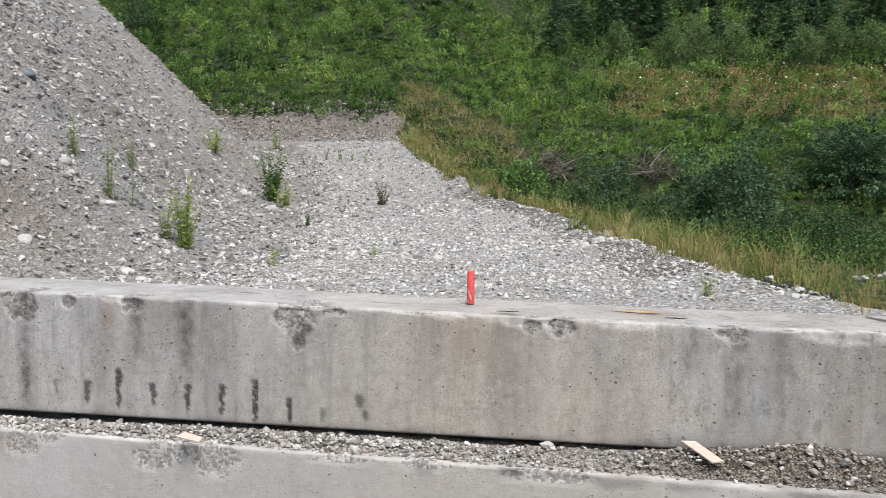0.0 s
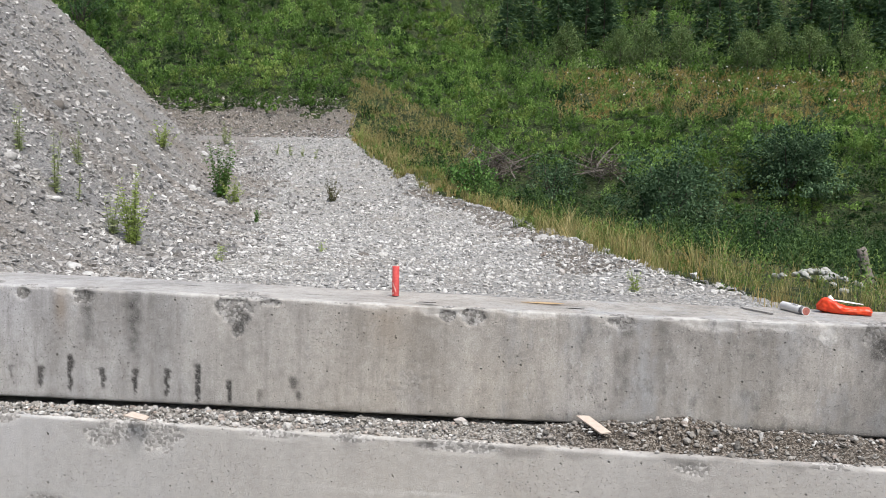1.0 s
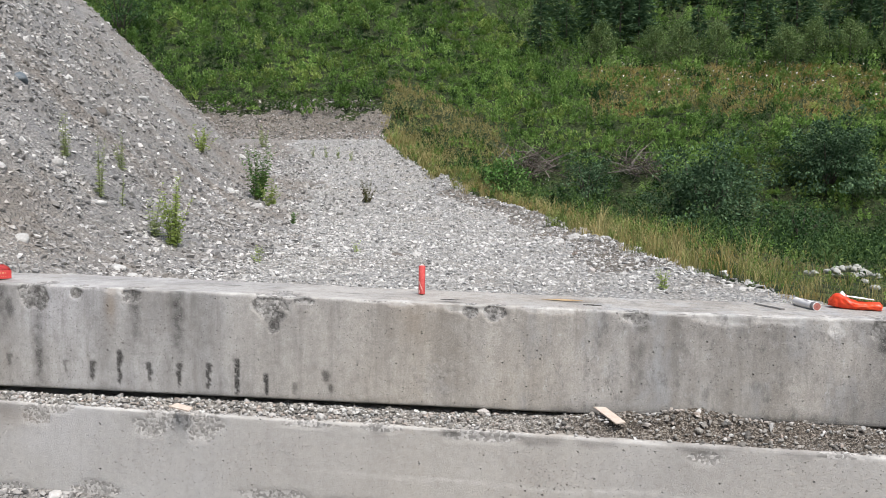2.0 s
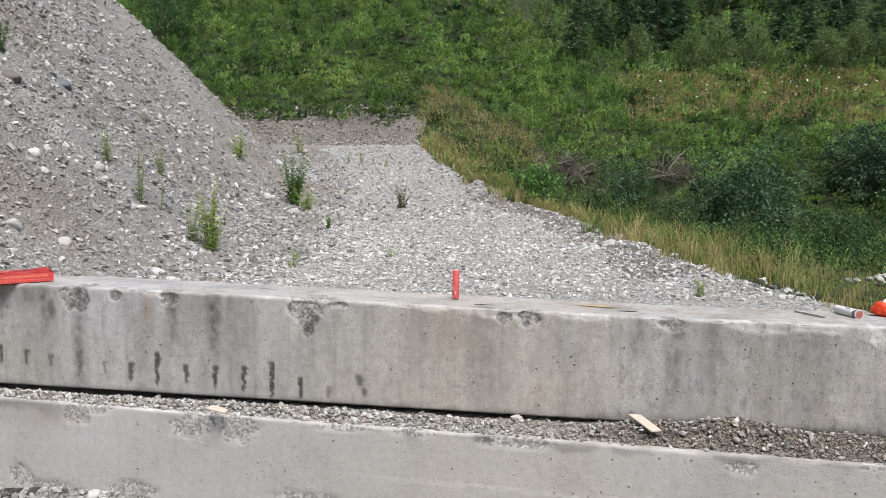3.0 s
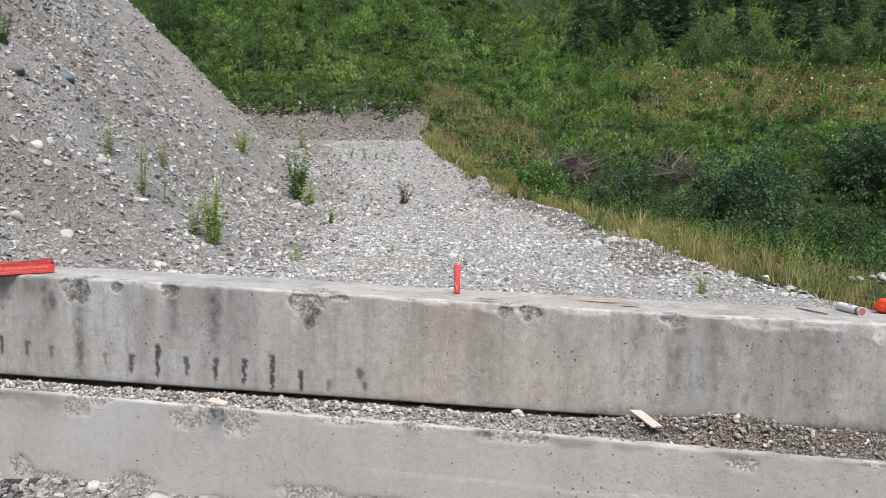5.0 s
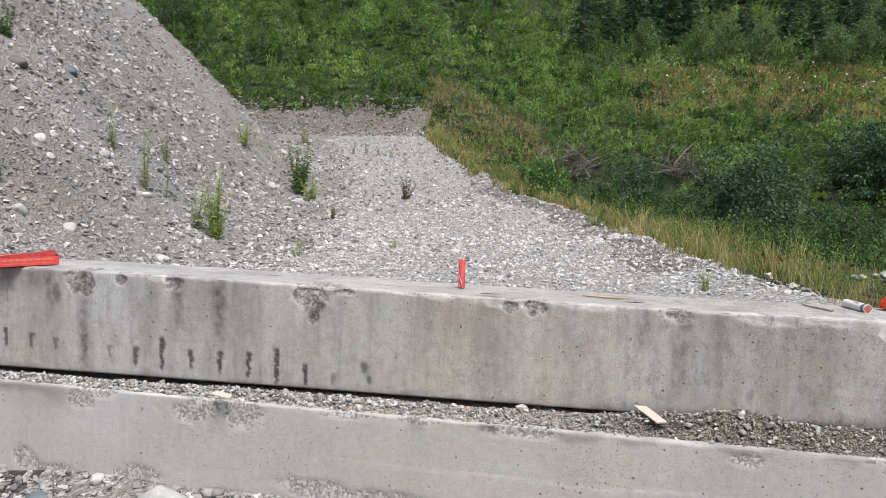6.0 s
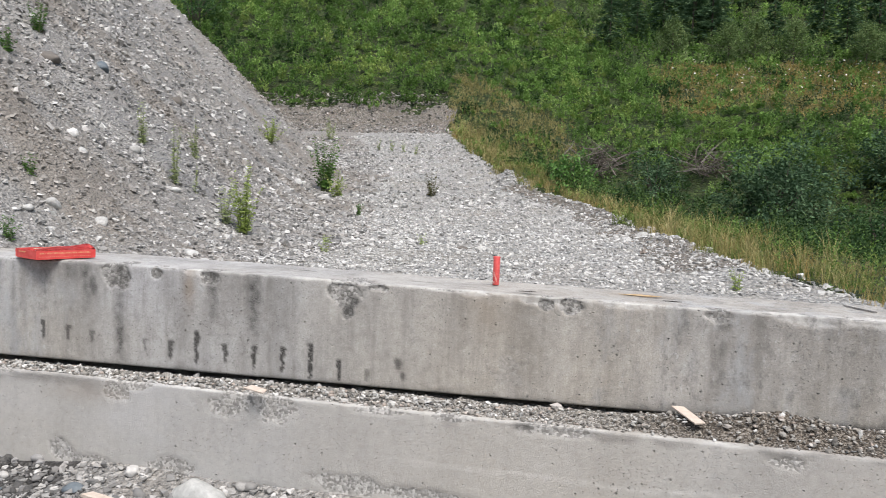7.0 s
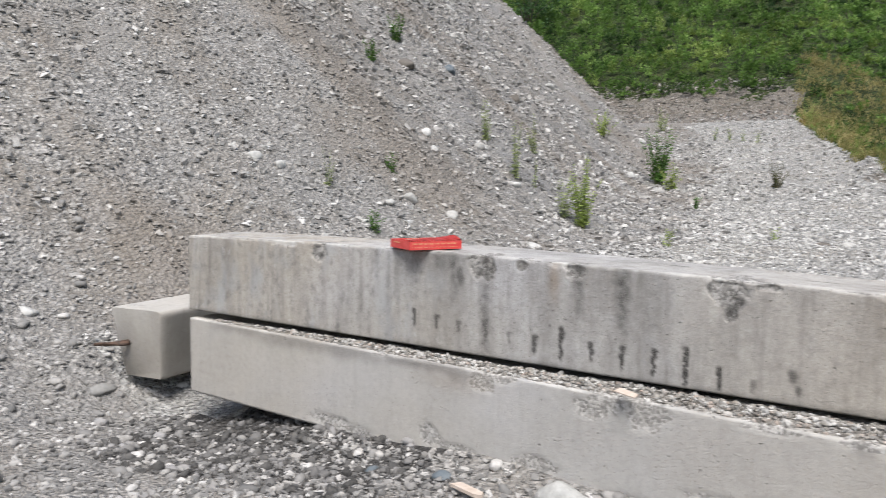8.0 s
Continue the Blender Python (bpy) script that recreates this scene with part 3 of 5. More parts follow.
    bleach = np.where((Z > 0.488) & (Y < 0.03), 0.4 + 0.9 * rough(wx, Y + Z, 8, 171), 0) + np.where(front, 0.5 * line + 0.42 + 0.15 * rough(wx, Z, 3, 172), 0)
    rust = np.where(front, 0.25 * mound(wx, Z, -1.9, 0.42, 0.25, 0.06), 0)
    return Y2, Z2, X + np.where(X < 0.001, 0.006 * edge_noise, 0), {"chip": chip, "stain": stain, "rust": rust, "bleach": bleach}


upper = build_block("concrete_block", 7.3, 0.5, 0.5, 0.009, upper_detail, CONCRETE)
upper.location = (-4.13, 0, 0.58)
tagged(upper, "long weathered concrete block with dark drips and a chipped edge", "concrete block", "stacked blocks")
lower = build_block("concrete_block", 7.2, 0.5, 0.5, 0.0125, lower_detail, PALE_CONCRETE)
lower.matrix_world = pose(-4.1, -0.02, 0.03, 0, 0, -2.3)
tagged(lower, "long pale concrete block at the bottom of the stack, overhanging gravel", "concrete block", "stacked blocks")


def end_detail(X, Y, Z, F):
    en = rough(X, Y + Z, 7, 231, 4)
    Y2, Z2 = rounded(Y, Z, 0.5, 0.5, 0.025)
    low = (0.46 - np.minimum(Z2, 0.46)) / 0.46
    Y2 = Y2 + (0.25 - Y2) * 0.3 * low
    X2 = X + np.where(X < 0.7, 0.07 * low, 0)
    corner = np.exp(-np.minimum(X, 1.4 - X) / 0.03)
    Y2 = Y2 + (0.25 - Y2) * 0.09 * corner
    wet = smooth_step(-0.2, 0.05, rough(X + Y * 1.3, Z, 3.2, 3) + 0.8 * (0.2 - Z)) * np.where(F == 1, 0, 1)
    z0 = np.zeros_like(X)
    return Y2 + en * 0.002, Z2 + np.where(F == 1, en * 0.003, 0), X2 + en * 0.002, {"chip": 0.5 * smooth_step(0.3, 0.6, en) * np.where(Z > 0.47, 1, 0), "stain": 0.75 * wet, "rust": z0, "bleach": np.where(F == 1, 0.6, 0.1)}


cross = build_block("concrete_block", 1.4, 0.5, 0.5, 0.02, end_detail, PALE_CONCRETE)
cross.matrix_world = pose(-4.41, -0.02, 0.03, 0, 0, 100)
tagged(cross, "short concrete block with a lifting rod, lying crosswise in the gravel", "concrete block")


# ---- loose stones ----
def ico(sub):
    bm = bmesh.new()
    bmesh.ops.create_icosphere(bm, subdivisions=sub, radius=1.0)
    v = np.array([p.co[:] for p in bm.verts])
    f = np.array([[q.index for q in p.verts] for p in bm.faces])
    bm.free()
    return v, f


ICO1, ICO2 = ico(1), ico(2)
CORNERS = np.array([(a, b, c) for a in (-0.62, 0.62) for b in (-0.62, 0.62) for c in (-0.62, 0.62)])
SHARD = (CORNERS, np.array([[0, 1, 3], [0, 3, 2], [4, 6, 7], [4, 7, 5], [0, 4, 5], [0, 5, 1], [2, 3, 7], [2, 7, 6], [0, 2, 6], [0, 6, 4], [1, 5, 7], [1, 7, 3]]))


def turns(rng, n):
    """n random turns as matrices."""
    q = rng.normal(size=(n, 4))
    q /= np.linalg.norm(q, axis=1)[:, None]
    w, x, y, z = q.T
    return np.stack([1 - 2 * (y * y + z * z), 2 * (x * y - z * w), 2 * (x * z + y * w), 2 * (x * y + z * w), 1 - 2 * (x * x + z * z), 2 * (y * z - x * w),
                     2 * (x * z - y * w), 2 * (y * z + x * w), 1 - 2 * (x * x + y * y)], 1).reshape(n, 3, 3)


def stone_cloud(name, x, y, z, size, base, material, label, seed, sink=0.25):
    rng = np.random.default_rng(seed)
    v, f = base
    n = len(x)
    shape = v[None] * (1 + 0.28 * rng.normal(size=(n, len(v), 1)).clip(-1.2, 1.2) * (0.6 if len(v) > 12 else 1.0))
    shape = shape * rng.uniform((0.75, 0.55, 0.4), (1.25, 0.95, 0.75), size=(n, 3))[:, None, :]
    if len(v) == 8:
        shape = shape * (1.0, 1.0, 0.8) + rng.normal(size=shape.shape) * 0.15
    tilt = turns(rng, n)
    flat = rng.uniform(size=n) < 0.6
    a = rng.uniform(0, 2 * math.pi, n)
    zt = np.zeros((n, 3, 3))
    zt[:, 0, 0], zt[:, 0, 1], zt[:, 1, 0], zt[:, 1, 1], zt[:, 2, 2] = np.cos(a), -np.sin(a), np.sin(a), np.cos(a), 1
    tilt[flat] = zt[flat]
    pts = np.einsum("nij,nkj->nki", tilt, shape) * size[:, None, None]
    pts += np.stack([x, y, z + size * (0.55 - sink)], 1)[:, None, :]
    faces = (f[None] + (np.arange(n) * len(v))[:, None, None]).reshape(-1, 3)
    ob = link_mesh(name, array_mesh(name, pts.reshape(-1, 3), faces, len(v) > 12), material)
    return tagged(ob, label, "gravel", kind="stuff")


def lower_front(x):
    return -0.02 - (x + 4.1) * math.tan(radians(2.3))


rng = np.random.default_rng(4)

# strip of grit on the ledge between the two blocks
def build_ledge():
    xs = np.arange(-3.7, 2.6, 0.02)
    ks = np.linspace(0, 1, 13)
    X, K = np.meshgrid(xs, ks)
    y0 = lower_front(X) + 0.022 + 0.03 * (1 + rough(X, X * 0, 3, 15)) * smooth_step(2.2, -0.5, X)
    Y = y0 + (0.06 - y0) * K
    h = np.interp(X, [-3.9, -2.5, -1, 0.3, 0.7, 1.1, 1.5, 2.6], [0.004, 0.018, 0.025, 0.03, 0.06, 0.11, 0.085, 0.08])
    Z = 0.532 + h * smooth_step(0, 0.75, K) * (0.75 + 0.5 * rough(X, Y, 6, 16)) + 0.006 * rough(X, Y, 25, 17) - 0.008 * (1 - smooth_step(0, 0.08, K))
    n, m = X.shape[1], X.shape[0]
    i = (np.arange(m - 1)[:, None] * n + np.arange(n - 1)[None, :]).ravel()
    me = array_mesh("grit_strip", np.stack([X.ravel(), Y.ravel(), Z.ravel()], 1), np.stack([i, i + 1, i + n + 1, i + n], 1), True)
    at = me.attributes.new("damp", "FLOAT", "POINT")
    at.data.foreach_set("value", np.clip(smooth_step(0.2, 1.3, X) + 0.4 * rough(X, Y, 3, 55) * smooth_step(-0.5, 0.5, X), 0, 1).ravel().astype(np.float32))
    ob = link_mesh("grit_strip", me, DIRT)
    tagged(ob, "damp gritty dirt lying on the ledge between the blocks", "dirt", kind="stuff")
    n = 7000
    x = rng.uniform(-3.85, 2.55, n)
    y0 = lower_front(x) + 0.015
    k = rng.uniform(0, 1, n) ** 0.9
    y = y0 + (0.01 - y0) * k
    hh = np.interp(x, [-3.9, -2.5, -1, 0.3, 0.7, 1.1, 1.5, 2.6], [0.004, 0.018, 0.025, 0.03, 0.06, 0.11, 0.085, 0.08])
    z = 0.53 + hh * smooth_step(0, 0.75, k) * (0.75 + 0.5 * rough(x, y, 6, 16))
    size = 0.0035 + 0.0125 * rng.uniform(0, 1, n) ** 2.5
    size[::60] *= 1.7
    size *= np.where(x > 0.5, 0.85, 1.0)
    keep = (rng.uniform(size=n) < np.interp(x, [-4, -3, -2, 0, 0.6, 2.5], [0.3, 0.6, 1, 1, 0.6, 0.5])) & (y > lower_front(x) + size + 0.004)
    dirty = rng.uniform(size=n) < np.where(x > 0.5, 0.75, 0.6)
    for nm, sel, mat, lab, sd in (("pebbles", keep & ~dirty, STONE, "pale pebbles strewn on the ledge between the blocks", 1), ("pebbles", keep & dirty, STONE_DIRTY, "dirty pebbles in damp soil on the ledge", 2)):
        stone_cloud(nm, x[sel], y[sel], z[sel], size[sel], ICO1, mat, lab, sd)


build_ledge()


def scatter(n, x0, x1, y0, y1, test, smin, smax, power, base, material, name, label, seed, sink=0.3):
    r = np.random.default_rng(seed)
    x, y = r.uniform(x0, x1, n), r.uniform(y0, y1, n)
    ok = test(x, y)
    x, y = x[ok], y[ok]
    size = smin + (smax - smin) * r.uniform(0, 1, len(x)) ** power
    return stone_cloud(name, x, y, land(x, y), size, base, material, label, seed + 1, sink)


def off_blocks(x, y):
    return (y < lower_front(x) - 0.05) | (x < -4.2) | (y > 0.55)


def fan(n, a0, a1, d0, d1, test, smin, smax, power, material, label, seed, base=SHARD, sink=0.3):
    """Stones over a sector of ground, by bearing (degrees left of north) and distance from the camera's standing place.
    """
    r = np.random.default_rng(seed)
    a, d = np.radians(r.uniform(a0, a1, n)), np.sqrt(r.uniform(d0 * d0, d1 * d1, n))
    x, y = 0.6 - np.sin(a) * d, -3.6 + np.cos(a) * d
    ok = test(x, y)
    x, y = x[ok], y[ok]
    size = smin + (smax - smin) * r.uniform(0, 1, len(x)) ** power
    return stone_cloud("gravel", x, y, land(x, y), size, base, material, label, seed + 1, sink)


def on_scree(x, y):
    return (x < foot_x(y) - 0.2 + 0.5 * rough(x, y, 1.5, 37)) & (y - 0.4 * (x + 13.0) < 35) & off_blocks(x, y)


def on_bed(x, y):
    return (x > foot_x(y) - 1.0 - 2.5 * smooth_step(24, 30, y)) & (x < edge_x(y) + 0.35 + 0.5 * rough(x, y, 1.2, 36)) & (y > 1.5) & (y < 39.8)


before_blocks = lambda x, y: ((x < -4.2) & off_blocks(x, y)) | (y < lower_front(x) - 0.03)
scatter(9000, -6.5, 0.2, -2.6, 0.6, before_blocks, 0.007, 0.028, 2.6, ICO1, STONE_MIX, "gravel", "mixed grey gravel in front of the blocks", 11)
scatter(1000, -6.5, 0.2, -2.2, 0.6, before_blocks, 0.013, 0.05, 2.4, ICO2, STONE_MIX, "gravel", "rounded cobbles in front of the blocks", 12)
# stones coloured dark to carry the overhang's shadow
scatter(1000, -4.8, -1.6, -1.0, 0.35, lambda x, y: (np.hypot((x + 3.05) / 1.3, (y + 0.35) / 0.66) + 0.45 * rough(x, y, 4, 33) < 0.95), 0.01, 0.042, 2.2, ICO2, STONE_SHADED, "gravel", "gravel coloured dark for the shadow under the overhanging block", 13)
scatter(3000, -4.8, -1.6, -1.0, 0.35, lambda x, y: (np.hypot((x + 3.05) / 1.3, (y + 0.35) / 0.66) + 0.45 * rough(x, y, 4, 33) < 1.0), 0.007, 0.026, 2.2, ICO1, STONE_SHADED, "gravel", "grit coloured dark for the shadow under the overhanging block", 14)
scatter(3600, -2.9, 0.2, -1.3, 0.0, lambda x, y: y < lower_front(x) - 0.02, 0.007, 0.032, 2.4, SHARD, STONE_MIX, "gravel", "mixed pebbles along the foot of the lower block", 27)
scatter(4200, -22, -8, 39.4, 44.3, lambda x, y: x < edge_x(y) + 0.5, 0.03, 0.13, 3.0, SHARD, STONE_DIRTY, "gravel", "earthy stones on the gravel bank", 29)
scatter(1500, -14, 2.9, 3, 41, lambda x, y: ((np.abs(x - edge_x(y)) < 0.7) & (y > 4)) | (y > 38.6), 0.02, 0.1, 2.8, SHARD, STONE, "gravel", "larger stones along the edge of the quarry floor", 17)
scatter(3800, -20, -8, 33, 41.5, lambda x, y: ~on_bed(x, y) & ~on_scree(x, y) & (x < edge_x(y)), 0.027, 0.1, 3.0, SHARD, STONE_SCREE, "gravel", "grey stones in the corner below the gravel bank", 49)
scatter(1300, -4, 2.4, 7, 25, lambda x, y: np.abs(x - edge_x(y) + 0.2) < 0.6, 0.015, 0.07, 3.0, SHARD, STONE_DIRTY, "gravel", "earthy stones, dark for the bank's shade too, along the gravel's edge", 51)
# stone sizes grow with distance from the camera, to suit its view
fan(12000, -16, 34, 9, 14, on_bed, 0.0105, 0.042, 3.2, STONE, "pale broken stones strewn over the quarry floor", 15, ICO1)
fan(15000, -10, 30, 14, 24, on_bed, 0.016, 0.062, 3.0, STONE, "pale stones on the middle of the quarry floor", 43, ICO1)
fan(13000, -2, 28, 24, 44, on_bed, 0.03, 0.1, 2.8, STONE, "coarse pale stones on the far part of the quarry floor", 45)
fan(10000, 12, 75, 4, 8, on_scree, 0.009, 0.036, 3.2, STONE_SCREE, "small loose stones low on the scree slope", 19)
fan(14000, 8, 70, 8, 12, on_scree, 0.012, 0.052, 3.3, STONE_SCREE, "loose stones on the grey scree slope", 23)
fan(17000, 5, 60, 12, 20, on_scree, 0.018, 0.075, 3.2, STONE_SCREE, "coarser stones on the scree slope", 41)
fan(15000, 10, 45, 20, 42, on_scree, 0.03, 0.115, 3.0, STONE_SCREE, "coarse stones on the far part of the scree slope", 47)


# ---- growing things ----
def quads_mesh(name, corners):
    """corners: (n, 4, 3); one loose four-sided leaf each."""
    n = len(corners)
    return array_mesh(name, corners.reshape(-1, 3), np.arange(4 * n).reshape(n, 4), False)


def leaf_quads(r, base, way, length, width):
    """Pointed leaves that start at base and run along way, with their blades turned at random."""
    n = len(base)
    way = way / np.linalg.norm(way, axis=1)[:, None]
    side = np.cross(way, r.normal(size=(n, 3)) * 0.5 + np.array([0, 0, 1.0]))
    side /= np.maximum(np.linalg.norm(side, axis=1)[:, None], 1e-5)
    length, width = np.broadcast_to(length, n)[:, None], np.broadcast_to(width, n)[:, None]
    mid = base + way * length * 0.45
    tip = base + way * length + np.array([0, 0, -0.18]) * length
    return np.stack([base, mid + side * width / 2, tip, mid - side * width / 2], 1)


def herb_leaves(r, x, y, z, height, stems, leaves, leaf, spread=0.25, thin=0.33):
    """Upright herbs: stems per plant, leaves per stem."""
    n = len(x)
    sx = np.repeat(np.arange(n), stems)
    m = len(sx)
    off = r.normal(size=(m, 2)) * spread
    lean = r.normal(size=(m, 2)) * 0.16
    h = height[sx] * r.uniform(0.6, 1.1, m)
    k = np.repeat(np.arange(m), leaves)
    t = r.uniform(0.12, 1.0, len(k)) ** 0.8
    base = np.stack([x[sx][k] + off[k, 0] + lean[k, 0] * h[k] * t, y[sx][k] + off[k, 1] + lean[k, 1] * h[k] * t, z[sx][k] + h[k] * t * 0.95], 1)
    a = r.uniform(0, 2 * math.pi, len(k))
    up = r.uniform(0.5, 3.0, len(k))
    way = np.stack([np.cos(a), np.sin(a), up], 1)
    size = np.broadcast_to(leaf, n)[sx][k] * r.uniform(0.6, 1.3, len(k)) * (1.15 - 0.5 * t)
    return leaf_quads(r, base, way, size, size * thin)


def blade_quads(r, x, y, z, height, width):
    n = len(x)
    a = r.uniform(0, 2 * math.pi, n)
    lean = r.uniform(0.1, 1.1, n) * height
    base = np.stack([x, y, z - 0.02], 1)
    side = np.stack([-np.sin(a), np.cos(a), 0 * a], 1) * (width / 2)[:, None]
    mid = base + np.stack([np.cos(a) * lean * 0.35, np.sin(a) * lean * 0.35, height * 0.6], 1)
    tip = base + np.stack([np.cos(a) * lean, np.sin(a) * lean, height], 1)
    return np.concatenate([np.stack([base - side, base + side, mid + side * 0.8, mid - side * 0.8], 1), np.stack([mid - side * 0.8, mid + side * 0.8, tip + side * 0.1, tip - side * 0.1], 1)])


def clumps(r, x, y, z, height, radius, stems, leaves, leaf, thin=0.4, rise=1.0):
    """Domed tufts of upright leafy stems; returns the leaves, and for each the number of its tuft."""
    n = len(x)
    s = np.repeat(np.arange(n), stems)
    rho, a = np.sqrt(r.uniform(0, 1, len(s))), r.uniform(0, 2 * math.pi, len(s))
    h = height[s] * (1 - 0.6 * rho * rho) * r.uniform(0.7, 1.15, len(s))
    k = np.repeat(np.arange(len(s)), leaves)
    t = r.uniform(0.2, 1, len(k)) ** 0.7
    out = radius[s] * rho
    reach = out[k] * (0.75 + 0.35 * t)
    base = np.stack([x[s][k] + np.cos(a[k]) * reach, y[s][k] + np.sin(a[k]) * reach, z[s][k] + h[k] * t - 0.03], 1)
    base += r.normal(size=base.shape) * 0.02 * height[s][k][:, None]
    b = r.uniform(0, 2 * math.pi, len(k))
    way = np.stack([np.cos(b) + 0.6 * np.cos(a[k]), np.sin(b) + 0.6 * np.sin(a[k]), r.uniform(0.3, 2.4, len(k)) * rise], 1)
    size = np.broadcast_to(leaf, n)[s][k] * r.uniform(0.6, 1.35, len(k)) * (1.2 - 0.5 * t)
    return leaf_quads(r, base, way, size, size * thin), s[k]


def spaced(seed, gap, x0, x1, y0, y1, test):
    """Places on a shaken grid, for plants that keep off one another."""
    r = np.random.default_rng(seed)
    x, y = np.meshgrid(np.arange(x0, x1, gap), np.arange(y0, y1, gap))
    x, y = (q.ravel() + r.uniform(-0.48, 0.48, q.size) * gap for q in (x, y))
    ok = test(x, y, r.uniform(size=x.size))
    return r, x[ok], y[ok], land(x[ok], y[ok])


def tufted(name, r, x, y, z, sel, height, radius, stems, leaves, leaf, thin, material, label, category):
    """One stand of tufts; each tuft has a tone of its own."""
    q, owner = clumps(r, x[sel], y[sel], z[sel], height[sel], radius[sel], stems, leaves, leaf[sel], thin)
    ob = link_mesh(name, quads_mesh(name, q), material)
    own = np.clip(0.48 + 0.28 * rough(x[sel], y[sel], 0.5, 17) + 0.24 * r.normal(size=sel.sum()), 0, 1)
    at = ob.data.attributes.new("tone", "FLOAT", "POINT")
    at.data.foreach_set("value", np.repeat(own[owner], 4).astype(np.float32))
    return tagged(ob, label, category, kind="stuff")


def stuff(name, corners, material, label, category):
    ob = link_mesh(name, quads_mesh(name, corners), material)
    return tagged(ob, label, category, kind="stuff")


def spots(seed, n, x0, x1, y0, y1, test):
    r = np.random.default_rng(seed)
    x, y = r.uniform(x0, x1, n), r.uniform(y0, y1, n)
    ok = test(x, y, r.uniform(size=n))
    return r, x[ok], y[ok], land(x[ok], y[ok])


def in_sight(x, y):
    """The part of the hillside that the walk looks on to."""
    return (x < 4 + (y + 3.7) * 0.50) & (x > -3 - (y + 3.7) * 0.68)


def overgrown(x, y):
    s = (foot_x(y) - x) * 0.92
    u = (y - 0.4 * (x + 13.0)) - 32.0
    return ((y > 42.7 + rough(x, y, 0.8, 6) * 0.5) & ((s < 5) | (u > 3))) | ((x > edge_x(y) + 1.3) & (y > 3))


def clear_of_heaps(x, y):
    return (np.hypot(x + 0.9, y - 40.8) > 1.5) & (np.hypot(x - 4.6, (y - 41.0)) > 1.3) & (np.hypot(x - 4.5, y - 7.2) > 0.55)


def dry_bank(x, y):
    r = x - edge_x(y)
    return (r > 0.6) & (r < 8 + 2 * rough(x, y, 0.4, 97)) & (y > 33) & (y < 47)


def terrace(x, y):
    w = rough(x, y, 0.25, 66) * 3.5
    return (x > 3.5 + w) & (y > 49.5 + w) & (y < 61.5 + w * 0.6)


SAPLING = leaf_material("sapling_leaves", (0.07, 0.11, 0.04), (0.17, 0.25, 0.09), (0.32, 0.4, 0.17), 0.4)
GRASS = leaf_material("green_grass_blades", (0.07, 0.1, 0.025), (0.16, 0.21, 0.05), (0.26, 0.31, 0.1), 0.35)

HILL = leaf_material("hillside_weed_leaves", (0.05, 0.1, 0.024), (0.155, 0.275, 0.06), (0.34, 0.49, 0.14), 0.33, True)
HILL_YELLOW = leaf_material("yellowish_weed_leaves", (0.1, 0.15, 0.035), (0.23, 0.33, 0.08), (0.4, 0.48, 0.15), 0.35, True)
HILL_DARK = leaf_material("dark_bramble_leaves", (0.016, 0.038, 0.013), (0.048, 0.095, 0.03), (0.13, 0.2, 0.06), 0.25, True)
GREYISH = leaf_material("grey_green_bush_leaves", (0.075, 0.12, 0.045), (0.18, 0.26, 0.09), (0.33, 0.42, 0.17), 0.4, True)


def wooded(x, y):
    return (x > -2 + (66 - y) * 0.35) & (y > 60)


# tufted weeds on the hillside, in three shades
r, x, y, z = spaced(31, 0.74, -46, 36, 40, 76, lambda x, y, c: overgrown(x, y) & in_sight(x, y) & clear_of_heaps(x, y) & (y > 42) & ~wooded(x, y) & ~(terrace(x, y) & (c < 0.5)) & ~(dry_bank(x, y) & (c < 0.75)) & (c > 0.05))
size = np.interp(y, [43, 66], [0.26, 0.34]) * r.uniform(0.75, 1.3, len(x))
high = np.clip(0.9 + 0.4 * rough(x, y, 0.45, 8) + 0.3 * r.normal(size=len(x)), 0.3, 1.8)
wide = np.clip(0.42 + 0.1 * r.normal(size=len(x)), 0.2, 0.75)
shade = rough(x, y, 0.3, 41) + 0.35 * r.normal(size=len(x))
for sel, mat, lab in (((shade > -0.5) & (shade < 0.5), HILL, "dense green weeds covering the hillside"), (shade >= 0.5, HILL_YELLOW, "yellow-green weeds among the others on the hillside"), (shade <= -0.5, HILL_DARK, "dark green brambles among the hillside weeds")):
    tufted("weeds", r, x, y, z, sel, high, wide, 12, 8, size * 0.85, 0.34, mat, lab, "weeds")

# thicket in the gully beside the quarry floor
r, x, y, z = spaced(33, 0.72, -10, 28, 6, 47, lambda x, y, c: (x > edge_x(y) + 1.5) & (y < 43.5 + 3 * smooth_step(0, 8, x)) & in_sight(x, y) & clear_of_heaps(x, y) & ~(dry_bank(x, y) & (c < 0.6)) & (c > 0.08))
size = np.interp(y, [7, 20, 45], [0.08, 0.14, 0.22]) * r.uniform(0.75, 1.3, len(x))
high = np.clip(0.85 + 0.6 * rough(x, y, 0.5, 18) + 0.38 * r.normal(size=len(x)), 0.25, 1.7) * np.interp(y, [7, 22], [0.6, 1.0])
wide = np.clip(0.42 + 0.12 * r.normal(size=len(x)), 0.2, 0.8)
shade = rough(x, y, 0.28, 45) + 0.35 * r.normal(size=len(x)) - 0.75 * smooth_step(14, 8, np.abs(y - 26)) + 0.25 - 0.45 * smooth_step(18, 12, y) - 0.7 * smooth_step(2.0, 4.0, x - edge_x(y)) * smooth_step(40, 36, y)
